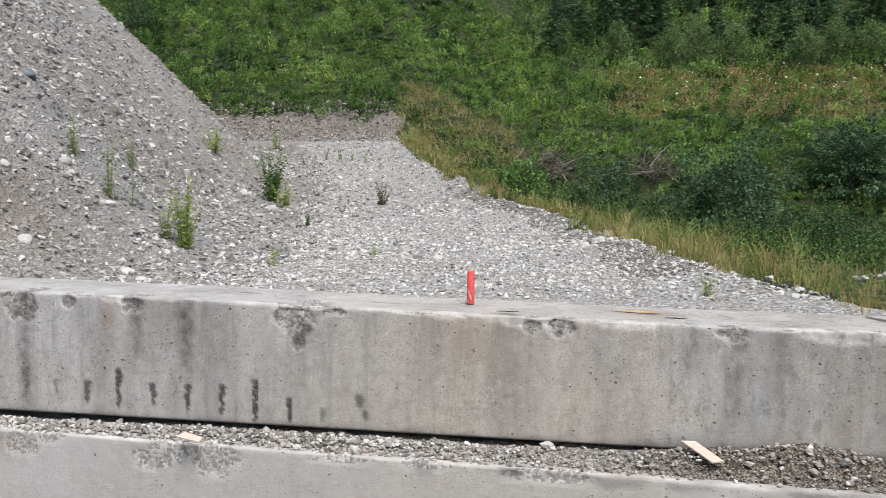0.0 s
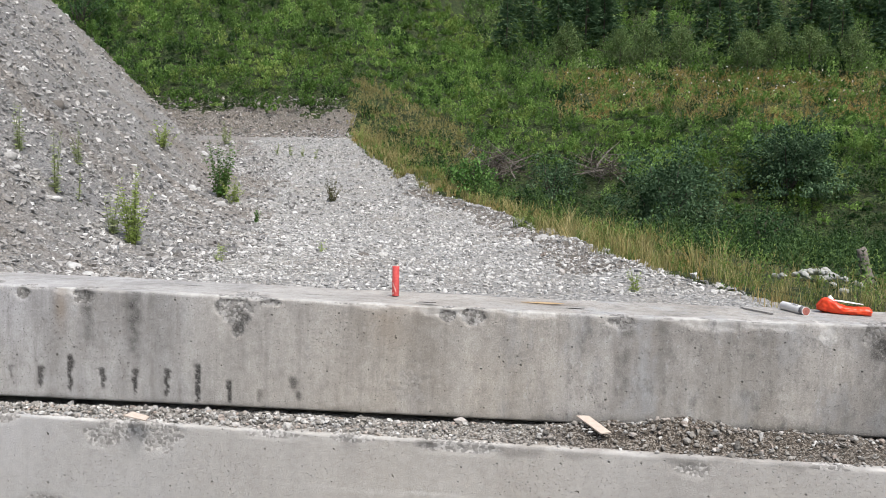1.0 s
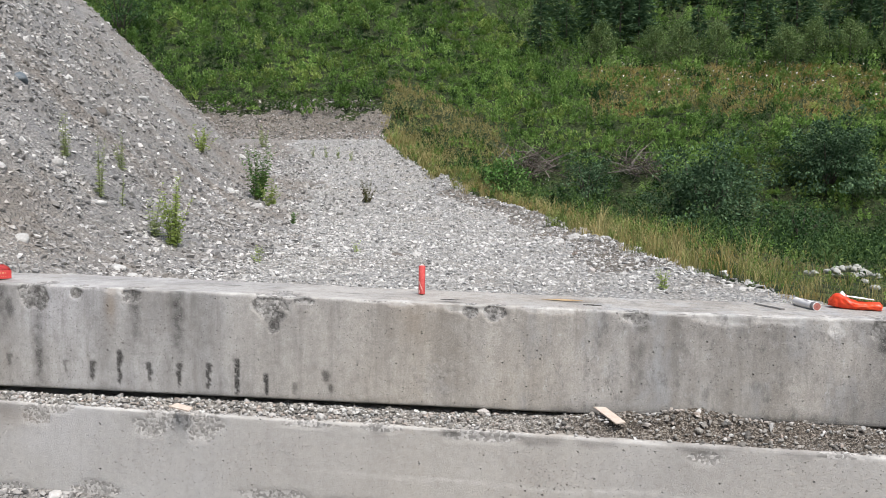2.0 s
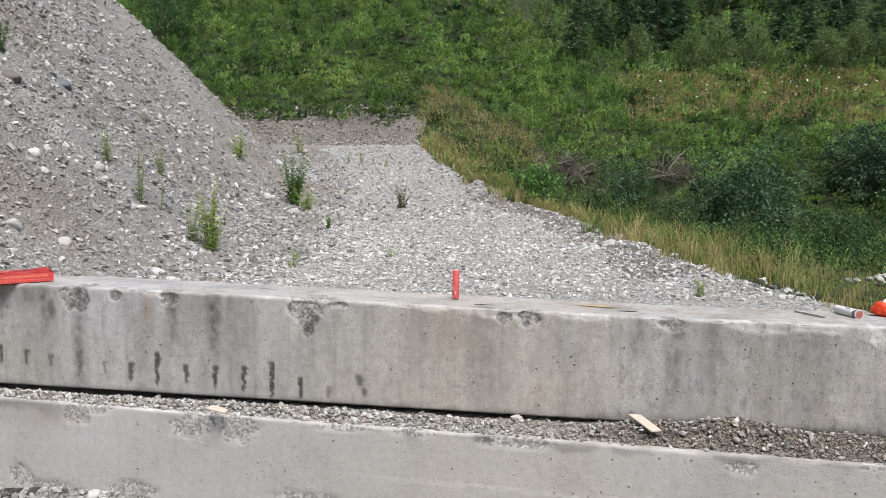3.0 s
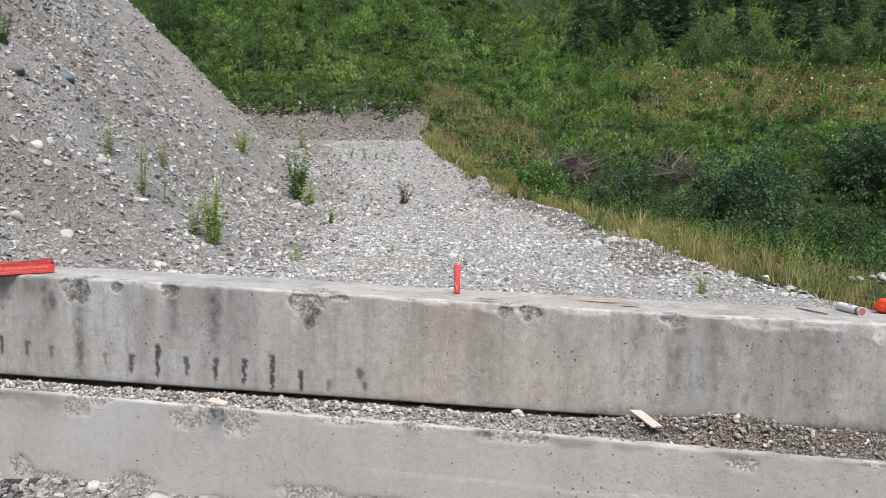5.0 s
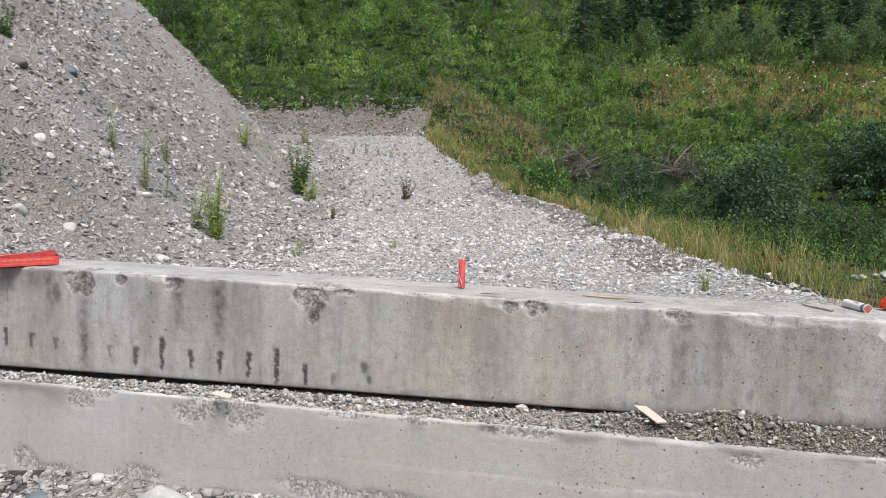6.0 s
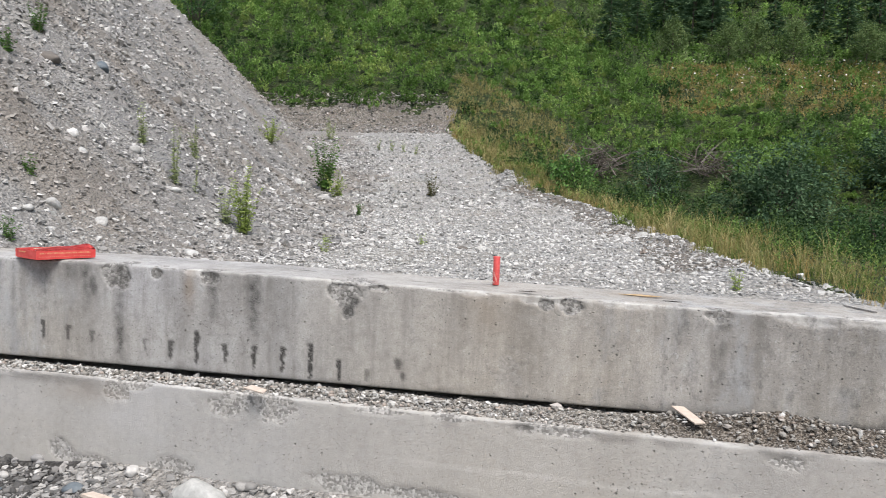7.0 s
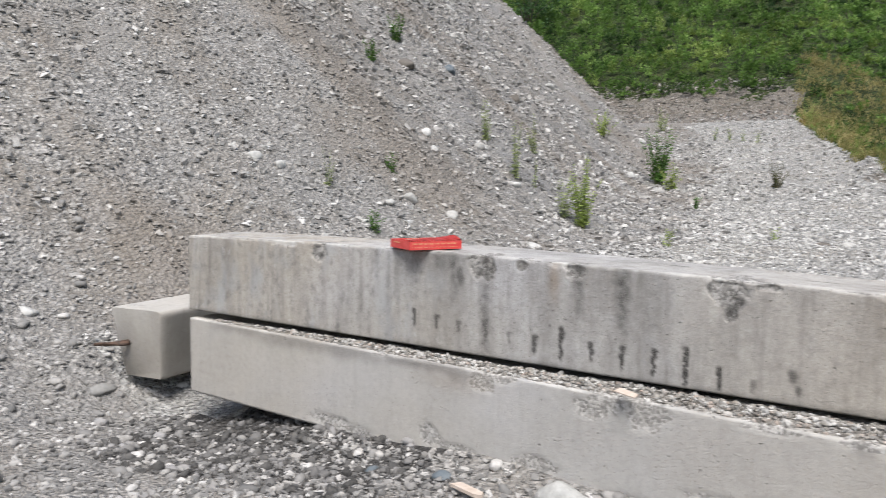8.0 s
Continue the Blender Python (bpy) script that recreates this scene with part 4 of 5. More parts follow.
for sel, mat, lab in ((shade < -0.05, HILL_DARK, "dark green undergrowth in the gully"), ((shade >= -0.05) & (shade < 0.55), HILL, "green weeds in the gully"), (shade >= 0.55, HILL_YELLOW, "light green herbs in the gully")):
    tufted("undergrowth", r, x, y, z, sel, high, wide, 13, 9, size * 0.85, 0.38, mat, lab, "undergrowth")

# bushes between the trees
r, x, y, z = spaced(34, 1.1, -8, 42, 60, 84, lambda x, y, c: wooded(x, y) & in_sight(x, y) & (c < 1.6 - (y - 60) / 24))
size = 0.26 * r.uniform(0.75, 1.3, len(x))
high = np.clip(1.25 + 0.8 * rough(x, y, 0.3, 91) + 0.4 * r.normal(size=len(x)), 0.5, 3.0)
wide = np.clip(0.3 + 0.4 * high, 0.4, 1.3)
shade = rough(x, y, 0.22, 92) + 0.4 * r.normal(size=len(x))
for sel, mat, lab in ((shade < -0.45, HILL_DARK, "dark green bushes below the hillside trees"), ((shade >= -0.45) & (shade < 0.3), HILL, "bright green bushes below the hillside trees"), (shade >= 0.3, GREYISH, "grey-green broadleaf bushes between the hillside trees")):
    tufted("bushes", r, x, y, z, sel, high, wide, 12, 9, size, 0.42, mat, lab, "bush")

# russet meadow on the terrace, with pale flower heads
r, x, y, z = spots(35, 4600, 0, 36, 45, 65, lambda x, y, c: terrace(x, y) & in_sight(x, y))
pale = rough(x, y, 0.35, 63) + 0.4 * r.normal(size=len(x)) > 0.1
for sel, mat, lab in ((~pale, RUSSET, "russet dry meadow on the hill terrace"), (pale, STRAW, "straw-coloured dry meadow on the hill terrace")):
    stuff("meadow_grass", herb_leaves(r, x[sel], y[sel], z[sel], np.full(sel.sum(), 0.6), 3, 6, 0.24, 0.2, 0.18), mat, lab, "grass")
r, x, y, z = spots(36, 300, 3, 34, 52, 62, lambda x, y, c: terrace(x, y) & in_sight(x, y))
stuff("flower_heads", leaf_quads(r, np.stack([x, y, z + r.uniform(0.4, 0.9, len(x))], 1), r.normal(size=(len(x), 3)), 0.17, 0.14), FLOWER, "pale flower heads in the dry meadow", "flowers")

r, x, y, z = spots(39, 2600, -10, 6, 33, 47, lambda x, y, c: dry_bank(x, y) & clear_of_heaps(x, y))
for sel, mat, lab in ((x + r.normal(size=len(x)) < -2, STRAW, "dry straw-coloured weeds at the corner of the quarry floor"), (x + r.normal(size=len(x)) >= -2, RUSSET, "russet dry weeds on the slope")):
    stuff("dry_weeds", herb_leaves(r, x[sel], y[sel], z[sel], np.clip(0.5 + 0.2 * r.normal(size=sel.sum()), 0.2, 1.0), 3, 7, 0.2, 0.15, 0.16), mat, lab, "weeds")

# grass in tufts along the right edge of the quarry floor
r, x, y, z = spots(37, 30000, -11, 10, 3.2, 40, lambda x, y, c: (x > edge_x(y) + 0.1 + 0.55 * rough(x, y, 0.9, 3)) & (x < edge_x(y) + 2.2 + 2.0 * smooth_step(12, 7, y)) & clear_of_heaps(x, y) & (c < (1.2 - (x - edge_x(y)) * 0.26) * (1.05 - y / 60) * np.clip(0.6 + 1.1 * rough(x, y, 1.1, 13), 0.12, 1.2)))
tuft_h = np.interp(y, [5, 9], [0.6, 1.0]) * np.clip(0.27 + 0.13 * r.normal(size=len(x)) + 0.2 * rough(x, y, 0.7, 22), 0.1, 0.8)
own = rough(x, y, 0.9, 57) + 0.45 * r.normal(size=len(x))
for lo, hi, blades, wd, tall_by, mat, lab in ((-0.2, 0.62, 13, 0.0028, 1.15, STRAW, "tall dry straw-coloured grass at the gravel's edge"), (0.62, 9, 10, 0.0032, 0.9, RUSSET, "russet dry grass in patches at the gravel's edge"), (-9, -0.2, 15, 0.0042, 0.75, GRASS, "green grass mixed with straw at the gravel's edge")):
    t = np.repeat(np.nonzero((own > lo) & (own <= hi))[0], blades)
    bx, by = x[t] + 0.045 * r.normal(size=len(t)), y[t] + 0.045 * r.normal(size=len(t))
    stuff("grass", blade_quads(r, bx, by, z[t], tuft_h[t] * tall_by * r.uniform(0.5, 1.2, len(t)), wd + 0.00042 * by), mat, lab, "grass")
r, x, y, z = spots(38, 5200, -11, 10, 3.4, 40, lambda x, y, c: (x > edge_x(y) + 0.35) & clear_of_heaps(x, y) & (x < edge_x(y) + 4.5) & (c < 0.35 + 0.6 * rough(x, y, 0.8, 14)))
high, wide, size = np.clip(0.33 + 0.17 * r.normal(size=len(x)), 0.12, 0.8), np.clip(0.15 + 0.05 * r.normal(size=len(x)), 0.06, 0.3), np.interp(y, [4, 12, 35], [0.045, 0.07, 0.13])
leafy = r.uniform(size=len(x)) < 0.5
tufted("herbs", r, x, y, z, leafy, high, wide, 6, 8, size, 0.32, HILL_YELLOW, "yellow-green herbs among the grass", "weeds")
tufted("herbs", r, x, y, z, ~leafy, high * 1.15, wide, 6, 8, size, 0.32, HILL, "green herbs among the grass", "weeds")


def tube(bm, pts, radii, sides=6):
    rings = []
    for q, (p, rad) in enumerate(zip(pts, radii)):
        p = Vector(p)
        way = (Vector(pts[min(q + 1, len(pts) - 1)]) - Vector(pts[max(q - 1, 0)])).normalized()
        u = way.orthogonal().normalized()
        v = way.cross(u)
        rings.append([bm.verts.new(p + (u * math.cos(2 * math.pi * k / sides) + v * math.sin(2 * math.pi * k / sides)) * rad) for k in range(sides)])
    for a, c in zip(rings, rings[1:]):
        for k in range(sides):
            bm.faces.new((a[k], a[(k + 1) % sides], c[(k + 1) % sides], c[k]))
    bm.faces.new(rings[0][::-1])
    bm.faces.new(rings[-1])


def build_shrub(seed, width, height, count, material, label, leaf=0.16):
    r = np.random.default_rng(seed)
    root = new("shrub")
    tips = []
    for k in range(9):
        a = k * 2.4 + r.uniform(0, 1)
        rad = width * 0.42 * math.sqrt((k + 0.5) / 9)
        top = Vector((math.cos(a) * rad, math.sin(a) * rad, height * (0.95 - 0.45 * (rad / width * 2) ** 2) * r.uniform(0.8, 1.05)))
        pts = [Vector((math.cos(a) * 0.1, math.sin(a) * 0.1, -0.15)), top * 0.4 + Vector((0, 0, height * 0.08)), top * 0.75, top]
        bm = bmesh.new()
        tube(bm, pts, [0.045 * width / 3, 0.032 * width / 3, 0.02 * width / 3, 0.006], 5)
        part("stem", bm, BARK, root)
        wide = Vector((top.x * 1.15, top.y * 1.15, 0))
        tips += [(top, 1.0), (top * 0.75, 0.9), (wide * 0.85 + Vector((0, 0, top.z * 0.5)), 0.9), (wide + Vector((0, 0, top.z * 0.22)), 0.9)]
    cl = []
    for p, s in tips:
        n = int(count * s / len(tips))
        sub = r.normal(size=(6, 3)) * np.array([width * 0.13, width * 0.13, height * 0.11]) + np.array(p[:])
        c = sub[r.integers(0, 6, n)] + r.normal(size=(n, 3)) * np.array([width, width, height]) * 0.045
        c[:, 2] = np.maximum(c[:, 2], 0.03)
        way = r.normal(size=(n, 3)) + (c - np.array([0, 0, height * 0.4])) * 0.6
        cl.append(leaf_quads(r, c, way, leaf * r.uniform(0.6, 1.2, n), leaf * 0.5 * r.uniform(0.7, 1.2, n)))
    link_mesh("crown", quads_mesh("crown", np.concatenate(cl)), material, root)
    return tagged(root, label, "shrub")


def build_conifer(seed, height, width):
    r = np.random.default_rng(seed)
    root = new("conifer")
    bm = bmesh.new()
    tube(bm, [(0, 0, -0.3), (0.03, 0, height * 0.5), (0, 0.02, height)], [height * 0.016, height * 0.009, 0.01], 7)
    part("trunk", bm, BARK, root)
    cl = []
    rows = int(height * 3.2)
    for k in range(rows):
        t = 0.05 + 0.95 * k / rows
        reach = width / 2 * (1 - t) ** 0.8 + 0.08
        for q in range(int(5 + 7 * (1 - t))):
            a = r.uniform(0, 2 * math.pi)
            ln = reach * r.uniform(0.55, 1.1)
            n = int(5 + 9 * ln)
            d = r.uniform(0.15, 1, n) * ln
            base = np.stack([np.cos(a) * d, np.sin(a) * d, height * t + d * 0.12 - 0.16 * d * d / max(ln, 0.1) + r.normal(size=n) * 0.04], 1)
            way = np.stack([np.cos(a + r.normal(size=n) * 0.7), np.sin(a + r.normal(size=n) * 0.7), r.uniform(-0.3, 0.35, n)], 1)
            cl.append(leaf_quads(r, base, way, 0.42 * r.uniform(0.6, 1.2, n), 0.15))
    link_mesh("crown", quads_mesh("crown", np.concatenate(cl)), NEEDLE, root)
    return tagged(root, "dark green young conifer on the wooded hillside", "tree", "hillside conifers")


def build_sapling(seed, height, width):
    r = np.random.default_rng(seed)
    root = new("tree")
    bm = bmesh.new()
    tube(bm, [(0, 0, -0.3), (0.05, 0.02, height * 0.4), (0.1, 0, height * 0.95)], [0.05, 0.035, 0.008], 7)
    limbs = []
    for k in range(14):
        a, t = k * 2.4, 0.08 + 0.87 * k / 14
        reach = width / 2 * (1.1 - t) * 1.3
        tip = Vector((math.cos(a) * reach, math.sin(a) * reach, height * t + reach * 0.8))
        tube(bm, [Vector((0.06 * t, 0, height * t)), tip * 0.5 + Vector((0, 0, height * t * 0.5)), tip], [0.02, 0.012, 0.004], 5)
        limbs.append((Vector((0, 0, height * t)), tip))
    part("trunk", bm, BARK, root)
    cl = []
    for a, c in limbs:
        n = 170
        f = r.uniform(0.3, 1.1, n)[:, None]
        p = np.array(a[:]) * (1 - f) + np.array(c[:]) * f + r.normal(size=(n, 3)) * 0.2
        cl.append(leaf_quads(r, p, r.normal(size=(n, 3)), 0.17 * r.uniform(0.6, 1.2, n), 0.09))
    link_mesh("crown", quads_mesh("crown", np.concatenate(cl)), SAPLING, root)
    return tagged(root, "light grey-green broadleaf sapling among the conifers", "tree", "hillside saplings")


# wood at the top of the hill
kinds = [build_conifer(70 + k, h, w) for k, (h, w) in enumerate(((5.0, 3.0), (6.5, 3.6), (8.0, 4.4), (4.0, 2.6)))]
r = np.random.default_rng(77)
placed = []
first = {}
tries = 0
while len(placed) < 46 and tries < 6000:
    tries += 1
    y = r.uniform(63, 88) if len(placed) < 8 else r.uniform(68, 90)
    x = r.uniform(-8, 42)
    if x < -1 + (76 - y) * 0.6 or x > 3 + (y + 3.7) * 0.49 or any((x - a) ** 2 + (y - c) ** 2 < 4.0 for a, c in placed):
        continue
    placed.append((x, y))
    k = int(r.integers(0, 4))
    m = pose(x, y, float(land(x, y)) - 0.1, r.normal() * 2, r.normal() * 2, r.uniform(0, 360))
    if k in first:
        copy_thing(kinds[k], m)
    else:
        kinds[k].matrix_world = m
        first[k] = True
for x, y, k in ((-1.4, 66.8, 0), (0.8, 69.0, 3), (3.0, 70.5, 1), (11.5, 67.0, 3), (16.5, 65.0, 0), (21.0, 64.5, 3), (25.5, 66.0, 0), (7.0, 70.0, 1)):
    copy_thing(kinds[k], pose(x, y, float(land(x, y)) - 0.1, 0, 0, 37 * k + 11 * x))
sap = build_sapling(81, 3.3, 2.4)
for k, (x, y) in enumerate(((7.5, 61.5), (12.2, 62.0), (17.0, 61.0), (22.0, 62.5), (24.5, 61.0), (3.5, 63.0), (19.5, 63.0), (9.6, 63.0))):
    m = pose(x, y, float(land(x, y)), 0, 0, 60 * k)
    if k:
        copy_thing(sap, m)
    else:
        sap.matrix_world = m


# ---- shrubs and brushwood in the gully ----
BLUE_SHRUB = leaf_material("bluish_shrub_leaves", (0.028, 0.056, 0.028), (0.078, 0.14, 0.07), (0.18, 0.28, 0.14))
for x, y, w, h, n, mat, lab, sd in (
        (6.9, 34.0, 4.8, 4.6, 11000, BLUE_SHRUB, "large dark green rounded shrub in the gully", 101),
        (13.9, 40.0, 4.8, 3.6, 11000, BLUE_SHRUB, "large dark green shrub at the gully's far side", 102),
        (1.9, 38.5, 2.8, 2.6, 3000, BLUE_SHRUB, "medium dark green shrub beside the brushwood", 103),
        (-1.3, 25.5, 1.8, 1.3, 1400, WEED, "low bright green shrub at the gravel's edge", 104),
        (10.3, 31.0, 2.6, 2.0, 2200, SHRUB, "low dark green shrub in the gully", 105),
        (3.8, 35.0, 2.4, 1.7, 1800, SHRUB, "low dark green shrub below the brushwood", 106),
        (-33.0, 55.5, 5.0, 4.6, 4000, SHRUB, "dark green bush behind the scree slope", 107)):
    s = build_shrub(sd, w, h, n, mat, lab, 0.2 if w > 4 else 0.16)
    s.location = (x, y, float(land(x, y)) - 0.05)


def build_brushwood(seed, n, size, label):
    r = np.random.default_rng(seed)
    root = new("brushwood_pile")
    for k in range(n):
        bm = bmesh.new()
        a, up = r.uniform(0, 2 * math.pi), r.uniform(0.0, 0.95)
        ln = size * r.uniform(0.5, 1.0)
        c = Vector((r.normal() * size * 0.22, r.normal() * size * 0.22, 0.05 + 0.35 * size * abs(r.normal()) * 0.5))
        way = Vector((math.cos(a), math.sin(a), up)).normalized() * ln
        bend = Vector(r.normal(size=3) * 0.06 * ln)
        p0, p1, p2 = c - way * 0.35, c + way * 0.15 + bend, c + way * 0.65
        rad = r.uniform(0.012, 0.035)
        tube(bm, [p0, p1, p2], [rad, rad * 0.8, rad * 0.35], 5)
        twig = Vector(r.normal(size=3)).normalized() * ln * 0.3
        tube(bm, [p1, p1 + twig * 0.6 + way * 0.1, p1 + twig + way * 0.2], [rad * 0.5, rad * 0.35, rad * 0.15], 4)
        part("branch", bm, BARK if k % 3 else DEADWOOD, root)
    return tagged(root, label, "brushwood")


for x, y, n, size, lab, sd in ((-0.9, 41.0, 90, 2.8, "heap of dead grey branches among the weeds", 111), (4.6, 41.0, 70, 2.4, "low heap of dead brown twigs on the slope", 112)):
    p = build_brushwood(sd, n, size, lab)
    p.location = (x, y, float(land(x, y)) + 0.3)


# ---- weeds growing singly in the gravel ----
def build_weed(seed, height, width, stems, leaves, leaf, material, label):
    r = np.random.default_rng(seed)
    root = new("weed_plant")
    cl = []
    for k in range(stems):
        a = r.uniform(0, 2 * math.pi)
        foot = Vector((math.cos(a), math.sin(a), 0)) * width * 0.12 * r.uniform(0, 1)
        out = Vector((math.cos(a), math.sin(a), 0)) * width * 0.36 * r.uniform(0.1, 1)
        h = height * r.uniform(0.4, 1.0)
        pts = [foot + Vector((0, 0, -0.05)), foot + out * 0.4 + Vector((0, 0, h * 0.5)), foot + out + Vector((0, 0, h))]
        bm = bmesh.new()
        tube(bm, pts, [0.004 * height + 0.002, 0.003 * height + 0.001, 0.0015], 4)
        part("stem", bm, STALK, root)
        leaf_count = int(leaves * 1.35)
        t = r.uniform(0.1, 1, leaf_count)
        base = np.array([(pts[0].lerp(pts[1], q * 2) if q < 0.5 else pts[1].lerp(pts[2], q * 2 - 1))[:] for q in t])
        b = r.uniform(0, 2 * math.pi, leaf_count)
        way = np.stack([np.cos(b), np.sin(b), r.uniform(-0.1, 0.9, leaf_count)], 1)
        size = 0.72 * leaf * r.uniform(0.6, 1.3, leaf_count) * (1.15 - 0.6 * t)
        cl.append(leaf_quads(r, base, way, size, size * 0.36))
    link_mesh("leaves", quads_mesh("leaves", np.concatenate(cl)), material, root)
    return tagged(root, label, "weed", "weeds in the gravel")


STALK = plain_material("green_stalk", (0.09, 0.12, 0.04), (0.16, 0.17, 0.07), 12)
PALE_WEED = leaf_material("grey_green_leaves", (0.3, 0.35, 0.17), (0.4, 0.45, 0.22), (0.5, 0.54, 0.31), 0.4)
BRIGHT_WEED = leaf_material("bright_yellow_green_leaves", (0.28, 0.36, 0.1), (0.38, 0.47, 0.14), (0.5, 0.57, 0.2), 0.4)
DRY_WEED = leaf_material("dry_brown_leaves", (0.07, 0.06, 0.03), (0.13, 0.12, 0.06), (0.2, 0.18, 0.1))
TALL = "tall yellow-green weed standing in the scree"
LOW = "small green weed growing between the stones"
for k, (x, y, h, w, st, lv, lf, mat, lab) in enumerate((
        (-5.2, 8.3, 1.2, 0.75, 15, 46, 0.13, BRIGHT_WEED, TALL), (-5.6, 8.4, 0.85, 0.45, 6, 30, 0.12, PALE_WEED, TALL), (-7.2, 8.6, 0.9, 0.35, 5, 26, 0.12, PALE_WEED, TALL),
        (-6.5, 8.4, 1.0, 0.45, 6, 28, 0.12, PALE_WEED, TALL), (-7.3, 10.5, 0.9, 0.4, 5, 26, 0.12, PALE_WEED, TALL), (-6.3, 8.7, 0.7, 0.2, 3, 22, 0.08, PALE_WEED, TALL),
        (-12.0, 24.0, 1.0, 1.4, 16, 26, 0.17, BRIGHT_WEED, "low spreading yellow-green plant on the scree"),
        (-9.4, 22.7, 2.1, 1.5, 22, 44, 0.22, WEED, "tall dark green plant at the foot of the scree"), (-8.7, 22.0, 1.0, 1.2, 12, 30, 0.17, BRIGHT_WEED, "bright green plant at the foot of the scree"),
        (-6.4, 17.5, 0.45, 0.5, 8, 20, 0.12, WEED, LOW), (-5.9, 23.9, 0.95, 0.9, 18, 26, 0.13, DRY_WEED, "withered brownish plant on the quarry floor"),
        (-9.6, 33.5, 0.6, 0.4, 6, 16, 0.14, PALE_WEED, LOW), (-10.3, 33.8, 0.7, 0.4, 6, 16, 0.14, PALE_WEED, LOW), (-11.0, 34.0, 0.6, 0.4, 6, 16, 0.14, PALE_WEED, LOW), (-8.9, 33.2, 0.5, 0.4, 5, 16, 0.14, PALE_WEED, LOW),
        (-3.5, 7.4, 0.28, 0.3, 7, 16, 0.07, BRIGHT_WEED, LOW), (-9.3, 8.7, 0.55, 0.6, 14, 30, 0.1, WEED, "small green shrub high on the scree"),
        (-8.3, 6.8, 0.4, 0.45, 10, 26, 0.09, WEED, "small green shrub high on the scree"), (-6.0, 4.5, 0.3, 0.3, 8, 18, 0.07, WEED, LOW), (-5.95, 3.3, 0.45, 0.25, 5, 18, 0.06, PALE_WEED, LOW),
        (-5.35, 3.4, 0.25, 0.32, 9, 20, 0.07, WEED, LOW), (-2.6, 9.6, 0.25, 0.3, 6, 14, 0.07, BRIGHT_WEED, LOW), (-14.4, 36.5, 1.3, 1.3, 10, 26, 0.2, PALE_WEED, "pale green plant below the gravel bank"),
        (-7.8, 37.5, 1.3, 0.9, 10, 26, 0.17, BRIGHT_WEED, "yellow-green plant at the corner of the quarry floor"), (0.6, 16.5, 0.5, 0.6, 10, 18, 0.1, BRIGHT_WEED, LOW),
        (-0.6, 21.5, 0.7, 0.7, 10, 20, 0.12, BRIGHT_WEED, LOW), (1.9, 5.6, 0.3, 0.35, 9, 16, 0.07, BRIGHT_WEED, LOW))):
    p = build_weed(200 + k, h, w, st, lv, lf, mat, lab)
    p.location = (x, y, float(land(x, y)))


# ---- single stones ----
def build_stone(seed, size, material, label, squash=(1.0, 0.8, 0.65)):
    bm = bmesh.new()
    bmesh.ops.create_icosphere(bm, subdivisions=3, radius=1.0)
    off = Vector((seed * 3.7, seed * 1.3, 0))
    rr = random.Random(seed)
    cuts = [(Vector((rr.gauss(0, 1), rr.gauss(0, 1), rr.gauss(0, 1))).normalized(), rr.uniform(0.5, 0.85)) for _ in range(12)]
    for v in bm.verts:
        n = v.co.normalized()
        d = 1 + 0.22 * noise.noise(n * 1.1 + off) + 0.08 * noise.noise(n * 2.6 + off)
        for way, far in cuts:
            c = n.dot(way)
            if c * d > far:
                d = d * 0.25 + 0.75 * far / c
        d += 0.04 * noise.noise(n * 6 + off) + 0.02 * noise.noise(n * 15 + off)
        v.co = Vector((n.x * d * squash[0], n.y * d * squash[1], n.z * d * squash[2])) * size
    ob = part("stone", bm, material, None, "", True)
    return tagged(ob, label, "stone", "single stones")


